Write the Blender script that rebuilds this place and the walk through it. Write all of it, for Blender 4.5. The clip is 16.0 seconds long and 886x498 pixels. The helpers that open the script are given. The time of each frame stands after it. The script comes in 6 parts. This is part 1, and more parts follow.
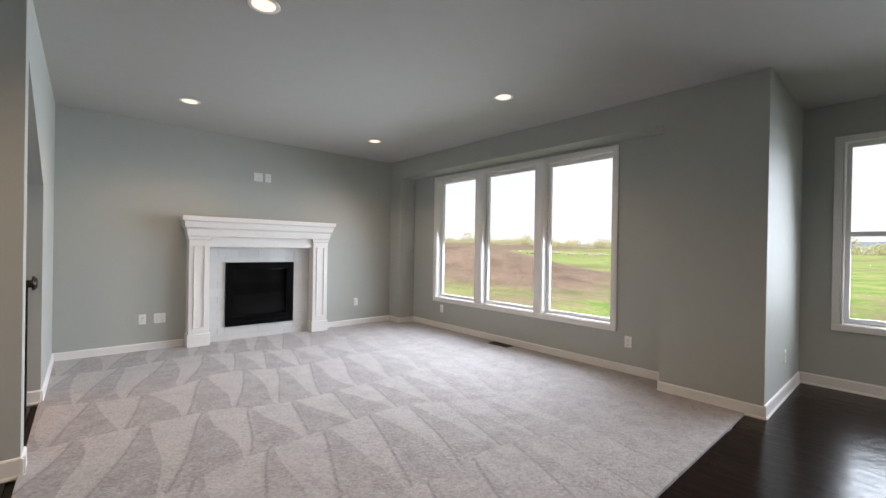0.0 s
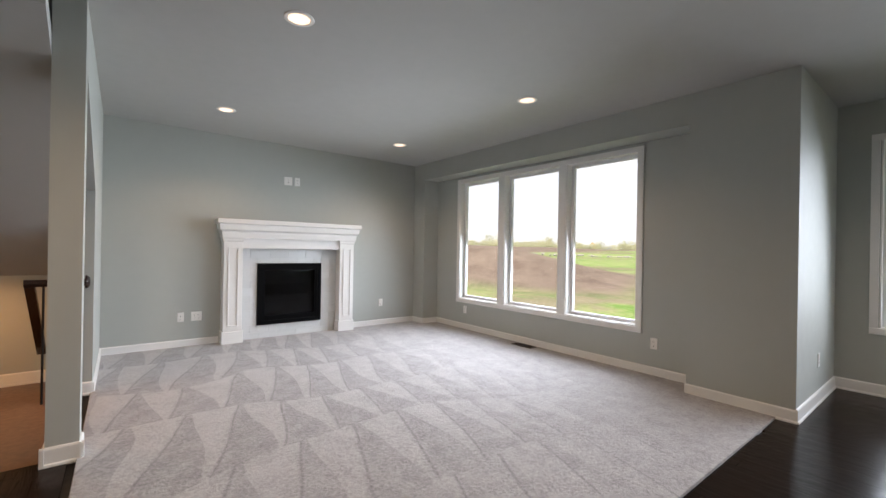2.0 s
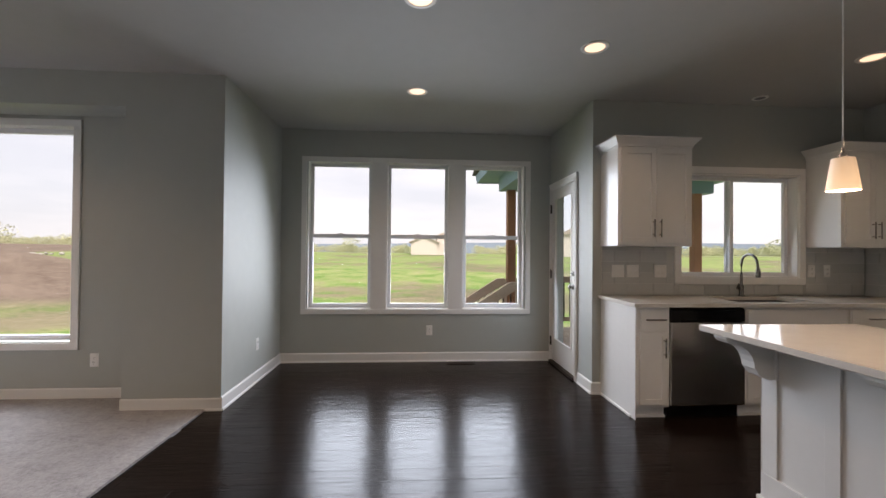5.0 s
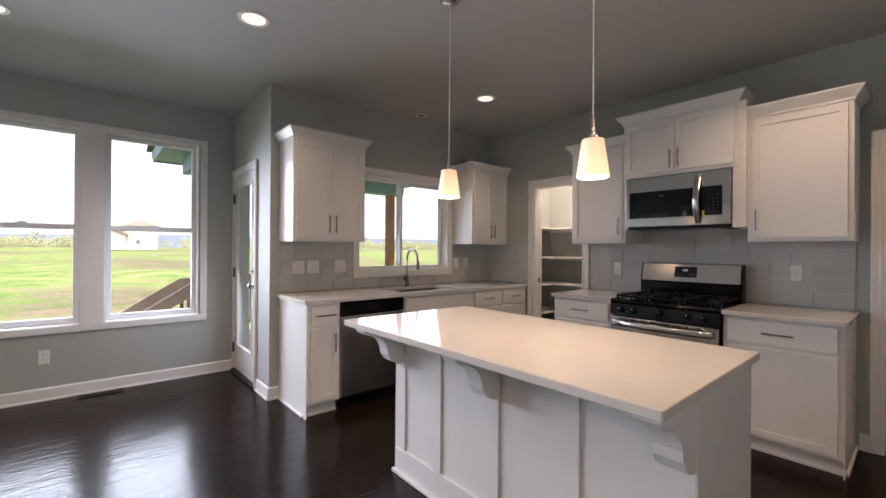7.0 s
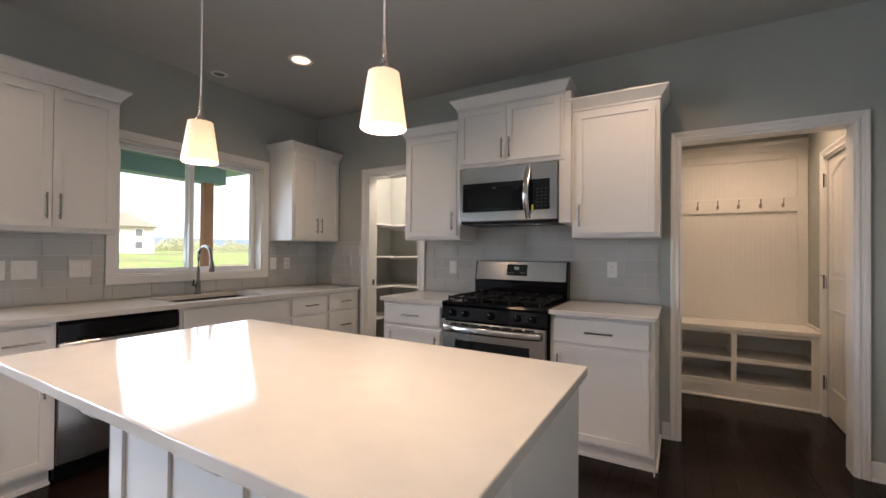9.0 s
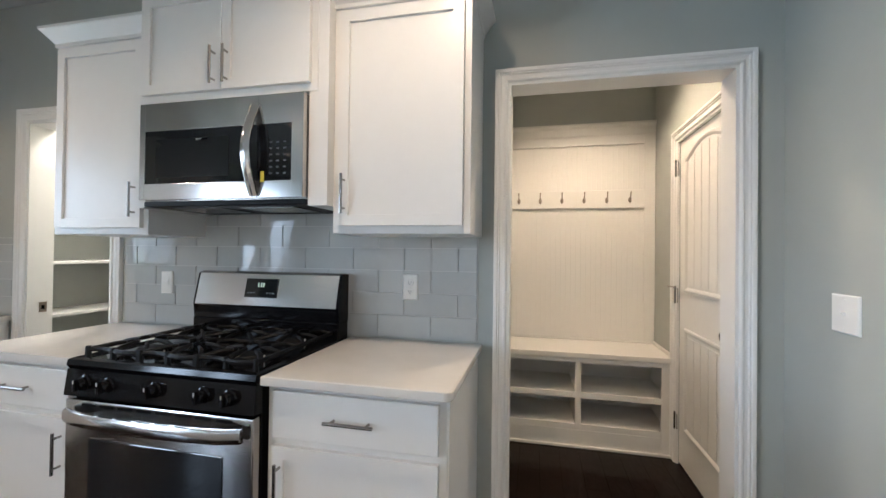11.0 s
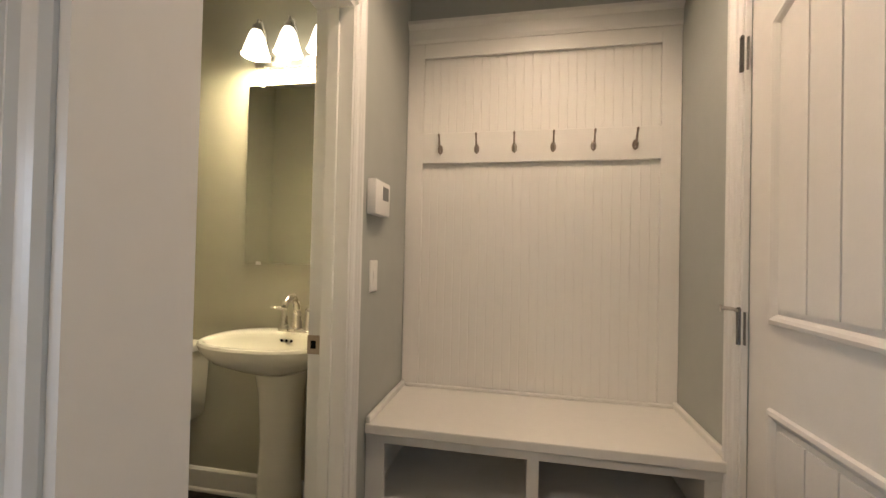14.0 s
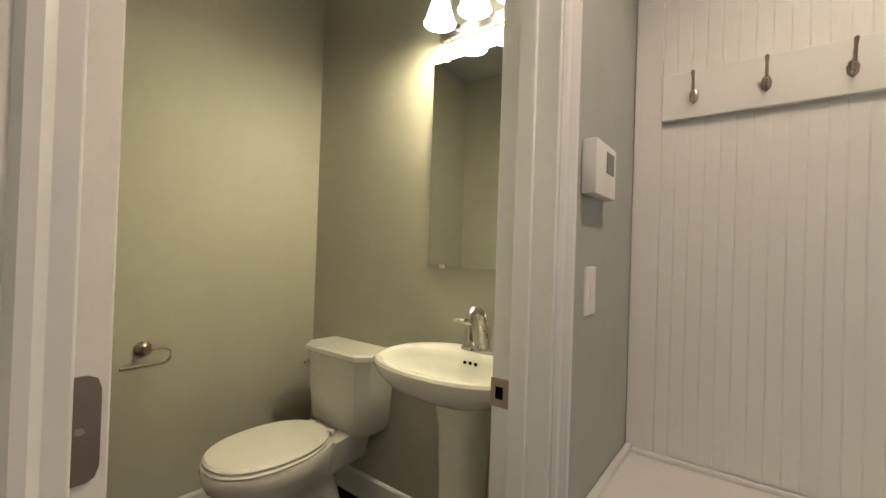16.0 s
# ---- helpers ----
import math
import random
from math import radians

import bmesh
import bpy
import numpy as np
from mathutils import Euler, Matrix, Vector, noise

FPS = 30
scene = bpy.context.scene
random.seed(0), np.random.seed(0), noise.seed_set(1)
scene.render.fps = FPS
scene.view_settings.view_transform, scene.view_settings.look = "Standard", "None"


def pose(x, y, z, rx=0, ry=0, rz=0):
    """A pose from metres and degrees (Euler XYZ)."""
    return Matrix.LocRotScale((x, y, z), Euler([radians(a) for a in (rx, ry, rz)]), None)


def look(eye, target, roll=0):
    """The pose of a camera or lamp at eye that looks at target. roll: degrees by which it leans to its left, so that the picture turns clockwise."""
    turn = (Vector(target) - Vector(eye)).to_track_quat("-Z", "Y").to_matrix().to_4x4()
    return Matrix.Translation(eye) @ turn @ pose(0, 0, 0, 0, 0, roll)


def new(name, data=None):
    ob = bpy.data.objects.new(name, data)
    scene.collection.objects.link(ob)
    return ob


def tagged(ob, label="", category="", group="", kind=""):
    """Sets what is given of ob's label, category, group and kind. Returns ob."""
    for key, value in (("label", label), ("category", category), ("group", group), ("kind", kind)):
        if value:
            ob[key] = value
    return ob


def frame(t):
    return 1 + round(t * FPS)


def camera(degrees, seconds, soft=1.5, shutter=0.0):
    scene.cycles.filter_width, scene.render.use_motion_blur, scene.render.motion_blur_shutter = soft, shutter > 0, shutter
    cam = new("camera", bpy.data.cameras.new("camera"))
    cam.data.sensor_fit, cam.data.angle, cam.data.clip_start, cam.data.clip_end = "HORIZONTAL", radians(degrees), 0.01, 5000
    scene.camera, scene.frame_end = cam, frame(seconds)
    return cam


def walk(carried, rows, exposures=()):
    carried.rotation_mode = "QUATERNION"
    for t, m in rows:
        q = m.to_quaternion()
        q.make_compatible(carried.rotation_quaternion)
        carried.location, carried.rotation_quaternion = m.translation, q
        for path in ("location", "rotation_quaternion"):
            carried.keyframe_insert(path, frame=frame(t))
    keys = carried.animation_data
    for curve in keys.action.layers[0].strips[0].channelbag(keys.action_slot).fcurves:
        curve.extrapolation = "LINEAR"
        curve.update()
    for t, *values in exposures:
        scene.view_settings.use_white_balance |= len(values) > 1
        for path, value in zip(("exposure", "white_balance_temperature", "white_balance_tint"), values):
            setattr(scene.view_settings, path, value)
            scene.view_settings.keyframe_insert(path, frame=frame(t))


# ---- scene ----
cam = camera(94.4, 16.0)
PATH = [
    (0, (0.263, 0.266, 1.291), (1.578, 1.773, 1.284), 1.0),
    (0.5, (0.251, 0.255, 1.285), (1.507, 1.811, 1.281), 1.1),
    (1, (0.252, 0.254, 1.278), (1.467, 1.843, 1.278), 1.0),
    (1.5, (0.217, 0.251, 1.285), (1.419, 1.849, 1.285), 1.0),
    (2, (0.188, 0.223, 1.28), (1.422, 1.796, 1.282), 1.0),
    (2.5, (0.265, 0.115, 1.272), (1.592, 1.612, 1.281), 0.9),
    (3, (0.385, 0.0, 1.289), (1.875, 1.334, 1.296), 0.6),
    (3.5, (0.494, -0.15, 1.304), (2.184, 0.919, 1.312), 0.6),
    (4, (0.585, -0.307, 1.277), (2.454, 0.403, 1.298), 0.6),
    (4.5, (0.706, -0.464, 1.27), (2.683, -0.165, 1.297), 0.5),
    (5, (0.786, -0.555, 1.293), (2.781, -0.69, 1.313), 0.5),
    (5.2, (0.792, -0.605, 1.275), (2.77, -0.898, 1.302), 0.4),
    (7.3, (0.872, -1.119, 1.311), (2.313, -2.506, 1.314), 0.6),
    (7.5, (0.905, -1.178, 1.302), (2.3, -2.611, 1.308), 0.7),
    (8, (0.974, -1.304, 1.29), (2.257, -2.838, 1.299), 0.7),
    (8.5, (0.996, -1.479, 1.274), (2.16, -3.105, 1.289), 0.7),
    (8.7, (1.01, -1.548, 1.265), (2.108, -3.219, 1.282), 0.6),
    (10.8, (0.901, -2.998, 1.307), (1.397, -4.935, 1.33), 0.7),
    (11, (0.885, -3.138, 1.309), (1.326, -5.089, 1.33), 0.7),
    (11.5, (0.824, -3.437, 1.31), (1.143, -5.411, 1.337), 0.7),
    (12, (0.788, -3.726, 1.3), (1.01, -5.713, 1.333), 0.6),
    (12.5, (0.733, -3.985, 1.28), (0.909, -5.977, 1.309), 0.7),
    (13, (0.663, -4.226, 1.269), (0.842, -6.218, 1.301), 0.8),
    (13.5, (0.656, -4.483, 1.265), (0.899, -6.468, 1.295), 1.1),
    (14, (0.642, -4.666, 1.256), (1.023, -6.629, 1.282), 1.3),
    (14.5, (0.654, -4.792, 1.244), (1.214, -6.712, 1.272), 1.6),
    (15, (0.755, -4.921, 1.245), (1.551, -6.756, 1.273), 1.6),
    (15.5, (0.837, -5.02, 1.251), (1.859, -6.739, 1.277), 1.8),
    (16, (0.867, -5.107, 1.25), (2.079, -6.698, 1.268), 1.9),
]
SKY = 0.138
EXPOSURES = [(0.0, 1.3, 6700, 16), (2.0, 1.36, 6700, 16), (3.0, 1.2, 6600, 15), (4.0, 1.08, 6650, 17), (5.2, 1.15, 6800, 20), (7.3, 1.74, 6500, 24), (8.7, 1.82, 6400, 21), (10.8, 2.57, 5600, 10), (12.0, 2.56, 5700, 12), (13.5, 2.24, 5950, 13), (14.5, 2.02, 5850, 12), (15.0, 1.98, 5500, 9), (16.0, 2.02, 5400, 8)]
walk(cam, [(t, look(eye, target, roll)) for t, eye, target, roll in PATH], EXPOSURES)

# ---- world, sun, lamps ----
world = bpy.data.worlds.new("sky")
scene.world = world
world.use_nodes = True
wn = world.node_tree
sky = wn.nodes.new("ShaderNodeTexSky")
sky.sky_type, sky.sun_disc = "NISHITA", False
sky.sun_elevation, sky.sun_rotation = radians(55), radians(252)
sky.dust_density, sky.air_density = 3.0, 1.0
# overcast: the clear sky veiled by pale, uneven cloud
cloud, veil, banks, tone, wco = (wn.nodes.new("ShaderNode" + k) for k in ("TexNoise", "Mix", "Mix", "MapRange", "TexCoord"))
wmap = wn.nodes.new("ShaderNodeMapping")
wmap.inputs["Scale"].default_value = (1.0, 1.0, 5.0)
cloud.inputs["Scale"].default_value, cloud.inputs["Detail"].default_value = 2.2, 5
tone.inputs[1].default_value, tone.inputs[2].default_value = 0.36, 0.62
veil.data_type = banks.data_type = "RGBA"
veil.inputs["Factor"].default_value = 0.9
banks.inputs["A"].default_value, banks.inputs["B"].default_value = (3.05, 3.15, 3.3, 1), (3.85, 3.85, 3.85, 1)
wn.links.new(wco.outputs["Generated"], wmap.inputs[0]), wn.links.new(wmap.outputs[0], cloud.inputs[0])
wn.links.new(cloud.outputs[0], tone.inputs[0]), wn.links.new(tone.outputs[0], banks.inputs["Factor"])
wn.links.new(banks.outputs["Result"], veil.inputs["B"])
wn.links.new(sky.outputs[0], veil.inputs["A"]), wn.links.new(veil.outputs["Result"], wn.nodes["Background"].inputs[0])
wn.nodes["Background"].inputs[1].default_value = SKY

sun = new("sun", bpy.data.lights.new("sun", "SUN"))
sun.data.energy, sun.data.angle, sun.data.color = 2.8, radians(20), (1.0, 0.96, 0.9)
sun.matrix_world = look((-30, -10, 45), (0, 0, 0))


def area_lamp(name, m, w, h, watts, colour, spread):
    lamp = new(name, bpy.data.lights.new(name, "AREA"))
    lamp.data.shape, lamp.data.size, lamp.data.size_y = "RECTANGLE", w, h
    lamp.data.energy, lamp.data.color, lamp.data.spread = watts, colour, radians(spread)
    lamp.matrix_world = m
    return lamp


def spot_lamp(name, place, watts, colour, angle=120, radius=0.05):
    lamp = new(name, bpy.data.lights.new(name, "SPOT"))
    lamp.data.energy, lamp.data.color, lamp.data.spot_size, lamp.data.spot_blend = watts, colour, radians(angle), 0.6
    lamp.data.shadow_soft_size = radius
    lamp.matrix_world = pose(*place)
    return lamp


def point_lamp(name, place, watts, colour, radius=0.04):
    lamp = new(name, bpy.data.lights.new(name, "POINT"))
    lamp.data.energy, lamp.data.color, lamp.data.shadow_soft_size = watts, colour, radius
    lamp.matrix_world = pose(*place)
    return lamp


DAY, WARM = (0.76, 0.885, 1.0), (1.0, 0.72, 0.46)
DAYK = 0.95
# daylight in each window opening, just inside the panes
for cy in (4.895, 3.875, 2.85):
    area_lamp("window_light", look((4.62, cy, 1.43), (0, cy, -0.5)), 0.78, 1.72, 17.5 * DAYK, DAY, 125)
for cy in (0.335, -0.585, -1.495):
    area_lamp("window_light", look((5.74, cy, 1.5), (0, cy, -0.9)), 0.64, 1.6, 11.5 * DAYK, DAY, 125)
area_lamp("window_light", look((5.28, -2.2, 1.1), (5.28, 0, 0.2)), 0.48, 1.5, 2.2 * DAYK, DAY, 110)
area_lamp("window_light", look((4.55, -3.645, 1.575), (0, -3.645, 0.3)), 1.05, 0.82, 1.8 * DAYK, DAY, 120)

CEILING = 2.735
# recessed lamps: place, watts, cone; the last is unseen, added to warm the stair post
CAN_LAMPS = [(1.06, 2.86, 12, 140), (1.05, 5.12, 13, 140), (3.25, 2.85, 11, 140), (3.24, 5.14, 12, 140), (4.44, -0.56, 7, 140), (3.1, -0.57, 10, 140), (3.55, -1.79, 6.5, 140),
             (3.52, -3.84, 6, 140), (1.25, -3.84, 10, 150), (1.25, -1.79, 9, 140), (-0.95, 1.2, 45, 172)]
CANS = [(cx, cy) for cx, cy, watts, cone in CAN_LAMPS]
for cx, cy, watts, cone in CAN_LAMPS:
    spot_lamp("can_light", (cx, cy, CEILING - 0.03), watts, WARM, cone)
for px_ in (1.71, 2.59):
    point_lamp("pendant_light", (px_, -2.57, 1.66), 3.8, WARM, 0.03)
spot_lamp("mudroom_light", (0.55, -5.68, CEILING - 0.03), 16, (1.0, 0.72, 0.46), 135, 0.06)
for vx in (1.58, 1.75, 1.92):
    point_lamp("vanity_light", (vx, -6.417, 2.2), 4.1, (1.0, 0.78, 0.43), 0.03)
point_lamp("pantry_light", (3.6, -5.45, 2.5), 17, (1.0, 0.85, 0.68), 0.08)
# added fill spot without a fixture, for the orange glow at the landing
spot_lamp("stair_glow_fill", (-0.95, 4.75, 1.15), 13.0, (1.0, 0.5, 0.18), 165)

# ---- materials ----


def material(name, colour, rough=0.5, metal=0.0, vary=0.06, scale=6.0, bump=0.0, bump_scale=80.0, coat=0.0, colour2=None, spread=0.0, gloss=0.5):
    """Principled paint with large and small variation and a fine relief."""
    m = bpy.data.materials.new(name)
    m.use_nodes = True
    nt = m.node_tree
    b = nt.nodes["Principled BSDF"]
    b.inputs["Roughness"].default_value, b.inputs["Metallic"].default_value = rough, metal
    b.inputs["Coat Weight"].default_value, b.inputs["Specular IOR Level"].default_value = coat, gloss
    co = nt.nodes.new("ShaderNodeTexCoord").outputs["Object"]
    n1, n2, mix = (nt.nodes.new(k) for k in ("ShaderNodeTexNoise", "ShaderNodeTexNoise", "ShaderNodeMix"))
    n1.inputs["Scale"].default_value, n2.inputs["Scale"].default_value = scale * 0.25, scale * 5
    n1.inputs["Detail"].default_value, n2.inputs["Detail"].default_value = 3, 4
    add = math_node(nt, "MULTIPLY_ADD", n2.outputs[0], 0.4, None)
    sc = math_node(nt, "MULTIPLY", n1.outputs[0], 0.6)
    nt.links.new(co, n1.inputs[0]), nt.links.new(co, n2.inputs[0])
    nt.links.new(sc, add.node.inputs[2])
    mix.data_type = "RGBA"
    c2 = colour2 or tuple(max(0.0, c * (1 - vary * 2)) for c in colour)
    mix.inputs["A"].default_value, mix.inputs["B"].default_value = (*colour, 1), (*c2, 1)
    ramp = nt.nodes.new("ShaderNodeMapRange")
    ramp.inputs[1].default_value, ramp.inputs[2].default_value = 0.3, 0.7
    nt.links.new(add, ramp.inputs[0]), nt.links.new(ramp.outputs[0], mix.inputs["Factor"])
    out = mix.outputs["Result"]
    if spread:
        info, hsv = nt.nodes.new("ShaderNodeObjectInfo"), nt.nodes.new("ShaderNodeHueSaturation")
        val = nt.nodes.new("ShaderNodeMapRange")
        val.inputs[3].default_value, val.inputs[4].default_value = 1 - spread, 1 + spread
        nt.links.new(info.outputs["Random"], val.inputs[0]), nt.links.new(val.outputs[0], hsv.inputs["Value"])
        nt.links.new(out, hsv.inputs["Color"])
        out = hsv.outputs[0]
    nt.links.new(out, b.inputs["Base Color"])
    rr = nt.nodes.new("ShaderNodeMapRange")
    rr.inputs[3].default_value, rr.inputs[4].default_value = max(0.02, rough * 0.85), min(1, rough * 1.15)
    nt.links.new(n2.outputs[0], rr.inputs[0]), nt.links.new(rr.outputs[0], b.inputs["Roughness"])
    if bump:
        nb, bp = nt.nodes.new("ShaderNodeTexNoise"), nt.nodes.new("ShaderNodeBump")
        nb.inputs["Scale"].default_value, nb.inputs["Detail"].default_value = bump_scale, 4
        bp.inputs["Strength"].default_value, bp.inputs["Distance"].default_value = bump, 0.002
        nt.links.new(co, nb.inputs[0]), nt.links.new(nb.outputs[0], bp.inputs["Height"]), nt.links.new(bp.outputs[0], b.inputs["Normal"])
    return m


def math_node(nt, op, a, b, c=0.0):
    n = nt.nodes.new("ShaderNodeMath")
    n.operation = op
    for i, v in enumerate((a, b, c)):
        if v is None:
            continue
        if isinstance(v, (int, float)):
            n.inputs[i].default_value = v
        else:
            nt.links.new(v, n.inputs[i])
    return n.outputs[0]


def glow(name, colour, strength):
    m = bpy.data.materials.new(name)
    m.use_nodes = True
    b = m.node_tree.nodes["Principled BSDF"]
    b.inputs["Base Color"].default_value = (0.8, 0.78, 0.72, 1)
    b.inputs["Emission Color"].default_value, b.inputs["Emission Strength"].default_value = (*colour, 1), strength
    return m


def glass(name, tint=(0.97, 0.98, 0.98), gloss=1.0):
    m = bpy.data.materials.new(name)
    m.use_nodes = True
    nt = m.node_tree
    t, g, mix, fr = (nt.nodes.new("ShaderNode" + k) for k in ("BsdfTransparent", "BsdfGlossy", "MixShader", "LayerWeight"))
    t.inputs[0].default_value, g.inputs["Roughness"].default_value = (*tint, 1), 0.02
    fr.inputs[0].default_value = 0.5
    schlick = math_node(nt, "MULTIPLY_ADD", math_node(nt, "POWER", fr.outputs["Facing"], 5.0), 0.5, 0.02)
    nt.links.new(math_node(nt, "MULTIPLY", schlick, gloss), mix.inputs[0])
    nt.links.new(t.outputs[0], mix.inputs[1]), nt.links.new(g.outputs[0], mix.inputs[2])
    nt.links.new(mix.outputs[0], nt.nodes["Material Output"].inputs[0])
    return m


def wood_floor():
    m = material("dark_hardwood", (0.014, 0.008, 0.006), 0.2, vary=0.25, scale=4, spread=0.22)
    nt = m.node_tree
    b = nt.nodes["Principled BSDF"]
    geo, mp, nb, n3, bp = (nt.nodes.new("ShaderNode" + k) for k in ("NewGeometry", "Mapping", "TexNoise", "TexNoise", "Bump"))
    mp.inputs["Scale"].default_value = (9, 1.3, 1)
    nb.inputs["Scale"].default_value, nb.inputs["Detail"].default_value, nb.inputs["Distortion"].default_value = 2.0, 5, 1.5
    n3.inputs["Scale"].default_value, n3.inputs["Detail"].default_value = 5, 2
    nt.links.new(geo.outputs["Position"], mp.inputs[0]), nt.links.new(mp.outputs[0], nb.inputs[0]), nt.links.new(geo.outputs["Position"], n3.inputs[0])
    # hand-scraped ripples across the boards and open grain along them
    mg, ng = nt.nodes.new("ShaderNodeMapping"), nt.nodes.new("ShaderNodeTexNoise")
    mg.inputs["Scale"].default_value = (70, 5, 1)
    ng.inputs["Scale"].default_value, ng.inputs["Detail"].default_value, ng.inputs["Distortion"].default_value = 1.0, 3, 0.6
    nt.links.new(geo.outputs["Position"], mg.inputs[0]), nt.links.new(mg.outputs[0], ng.inputs[0])
    h = math_node(nt, "ADD", nb.outputs[0], math_node(nt, "MULTIPLY", n3.outputs[0], 1.2))
    h = math_node(nt, "ADD", h, math_node(nt, "MULTIPLY", ng.outputs[0], 0.35))
    bp.inputs["Strength"].default_value, bp.inputs["Distance"].default_value = 0.5, 0.004
    nt.links.new(h, bp.inputs["Height"]), nt.links.new(bp.outputs[0], b.inputs["Normal"])
    b.inputs["Specular IOR Level"].default_value = 0.11
    return m


def carpet_material():
    m = bpy.data.materials.new("carpet")
    m.use_nodes = True
    nt = m.node_tree
    b = nt.nodes["Principled BSDF"]
    b.inputs["Roughness"].default_value = 0.95
    b.inputs["Sheen Weight"].default_value = 0.25
    geo, sep, nj = nt.nodes.new("ShaderNodeNewGeometry"), nt.nodes.new("ShaderNodeSeparateXYZ"), nt.nodes.new("ShaderNodeTexNoise")
    nj.inputs["Scale"].default_value, nj.inputs["Detail"].default_value = 0.6, 1
    nt.links.new(geo.outputs["Position"], sep.inputs[0]), nt.links.new(geo.outputs["Position"], nj.inputs[0])
    # vacuum strokes: rows of wedges, each row shifted, the pile's sheen put into the colour
    jit = math_node(nt, "MULTIPLY_ADD", nj.outputs[0], 1.3, -0.65)
    y = math_node(nt, "ADD", sep.outputs[1], jit)
    v = math_node(nt, "DIVIDE", y, 0.92)
    row, fv = math_node(nt, "FLOOR", v, 0), math_node(nt, "FRACT", v, 0)
    x = math_node(nt, "ADD", math_node(nt, "ADD", sep.outputs[0], math_node(nt, "MULTIPLY", row, 0.173)), math_node(nt, "MULTIPLY", jit, 0.6))
    u = math_node(nt, "FRACT", math_node(nt, "DIVIDE", x, 0.36), 0)
    wedge = math_node(nt, "SUBTRACT", math_node(nt, "MULTIPLY_ADD", fv, 0.8, 0.1), u)
    ramp = nt.nodes.new("ShaderNodeMapRange")
    ramp.interpolation_type = "SMOOTHSTEP"
    ramp.inputs[1].default_value, ramp.inputs[2].default_value = -0.14, 0.14
    nt.links.new(wedge, ramp.inputs[0])
    # the strokes fade out towards the hardwood, where the pile is trodden
    fade = nt.nodes.new("ShaderNodeMapRange")
    fade.inputs[1].default_value, fade.inputs[2].default_value, fade.inputs[3].default_value, fade.inputs[4].default_value = 1.7, 3.2, 0.3, 1.0
    nt.links.new(sep.outputs[1], fade.inputs[0])
    # and towards the windows, where they run the other way
    fade_x = nt.nodes.new("ShaderNodeMapRange")
    fade_x.inputs[1].default_value, fade_x.inputs[2].default_value, fade_x.inputs[3].default_value, fade_x.inputs[4].default_value = 2.1, 3.3, 1.0, 0.3
    nt.links.new(sep.outputs[0], fade_x.inputs[0])
    stroke = math_node(nt, "MULTIPLY", fade.outputs[0], fade_x.outputs[0])
    mid = math_node(nt, "MULTIPLY_ADD", math_node(nt, "MULTIPLY", math_node(nt, "SUBTRACT", ramp.outputs[0], 0.5), stroke), 0.44, 0.66)
    n2, n3 = nt.nodes.new("ShaderNodeTexNoise"), nt.nodes.new("ShaderNodeTexNoise")
    n2.inputs["Scale"].default_value, n2.inputs["Detail"].default_value = 7, 6
    n3.inputs["Scale"].default_value, n3.inputs["Detail"].default_value = 220, 3
    nt.links.new(geo.outputs["Position"], n2.inputs[0]), nt.links.new(geo.outputs["Position"], n3.inputs[0])
    # thin dark lines along the wedge edges, furrow shade put into the colour
    furrow = nt.nodes.new("ShaderNodeMapRange")
    furrow.interpolation_type = "SMOOTHSTEP"
    furrow.inputs[1].default_value, furrow.inputs[2].default_value, furrow.inputs[3].default_value, furrow.inputs[4].default_value = 0.0, 0.05, 0.85, 0.0
    nt.links.new(math_node(nt, "ABSOLUTE", wedge, 0), furrow.inputs[0])
    n4 = nt.nodes.new("ShaderNodeTexNoise")
    n4.inputs["Scale"].default_value, n4.inputs["Detail"].default_value = 45, 4
    nt.links.new(geo.outputs["Position"], n4.inputs[0])
    f = math_node(nt, "ADD", math_node(nt, "MULTIPLY_ADD", math_node(nt, "SUBTRACT", n2.outputs[0], 0.5), 0.9, mid), math_node(nt, "MULTIPLY", math_node(nt, "SUBTRACT", n3.outputs[0], 0.5), 0.95))
    f = math_node(nt, "ADD", f, math_node(nt, "MULTIPLY", math_node(nt, "SUBTRACT", n4.outputs[0], 0.5), 1.35))
    f = math_node(nt, "SUBTRACT", f, math_node(nt, "MULTIPLY", math_node(nt, "MULTIPLY", furrow.outputs[0], fade_x.outputs[0]), n2.outputs[0]))
    mix = nt.nodes.new("ShaderNodeMix")
    mix.data_type = "RGBA"
    mix.inputs["A"].default_value, mix.inputs["B"].default_value = (0.17, 0.157, 0.156, 1), (0.395, 0.37, 0.367, 1)
    nt.links.new(f, mix.inputs["Factor"]), nt.links.new(mix.outputs["Result"], b.inputs["Base Color"])
    bp = nt.nodes.new("ShaderNodeBump")
    bp.inputs["Strength"].default_value, bp.inputs["Distance"].default_value = 0.6, 0.006
    hh = math_node(nt, "ADD", math_node(nt, "MULTIPLY_ADD", n2.outputs[0], 1.2, math_node(nt, "MULTIPLY", n4.outputs[0], 1.5)), n3.outputs[0])
    nt.links.new(hh, bp.inputs["Height"]), nt.links.new(bp.outputs[0], b.inputs["Normal"])
    return m


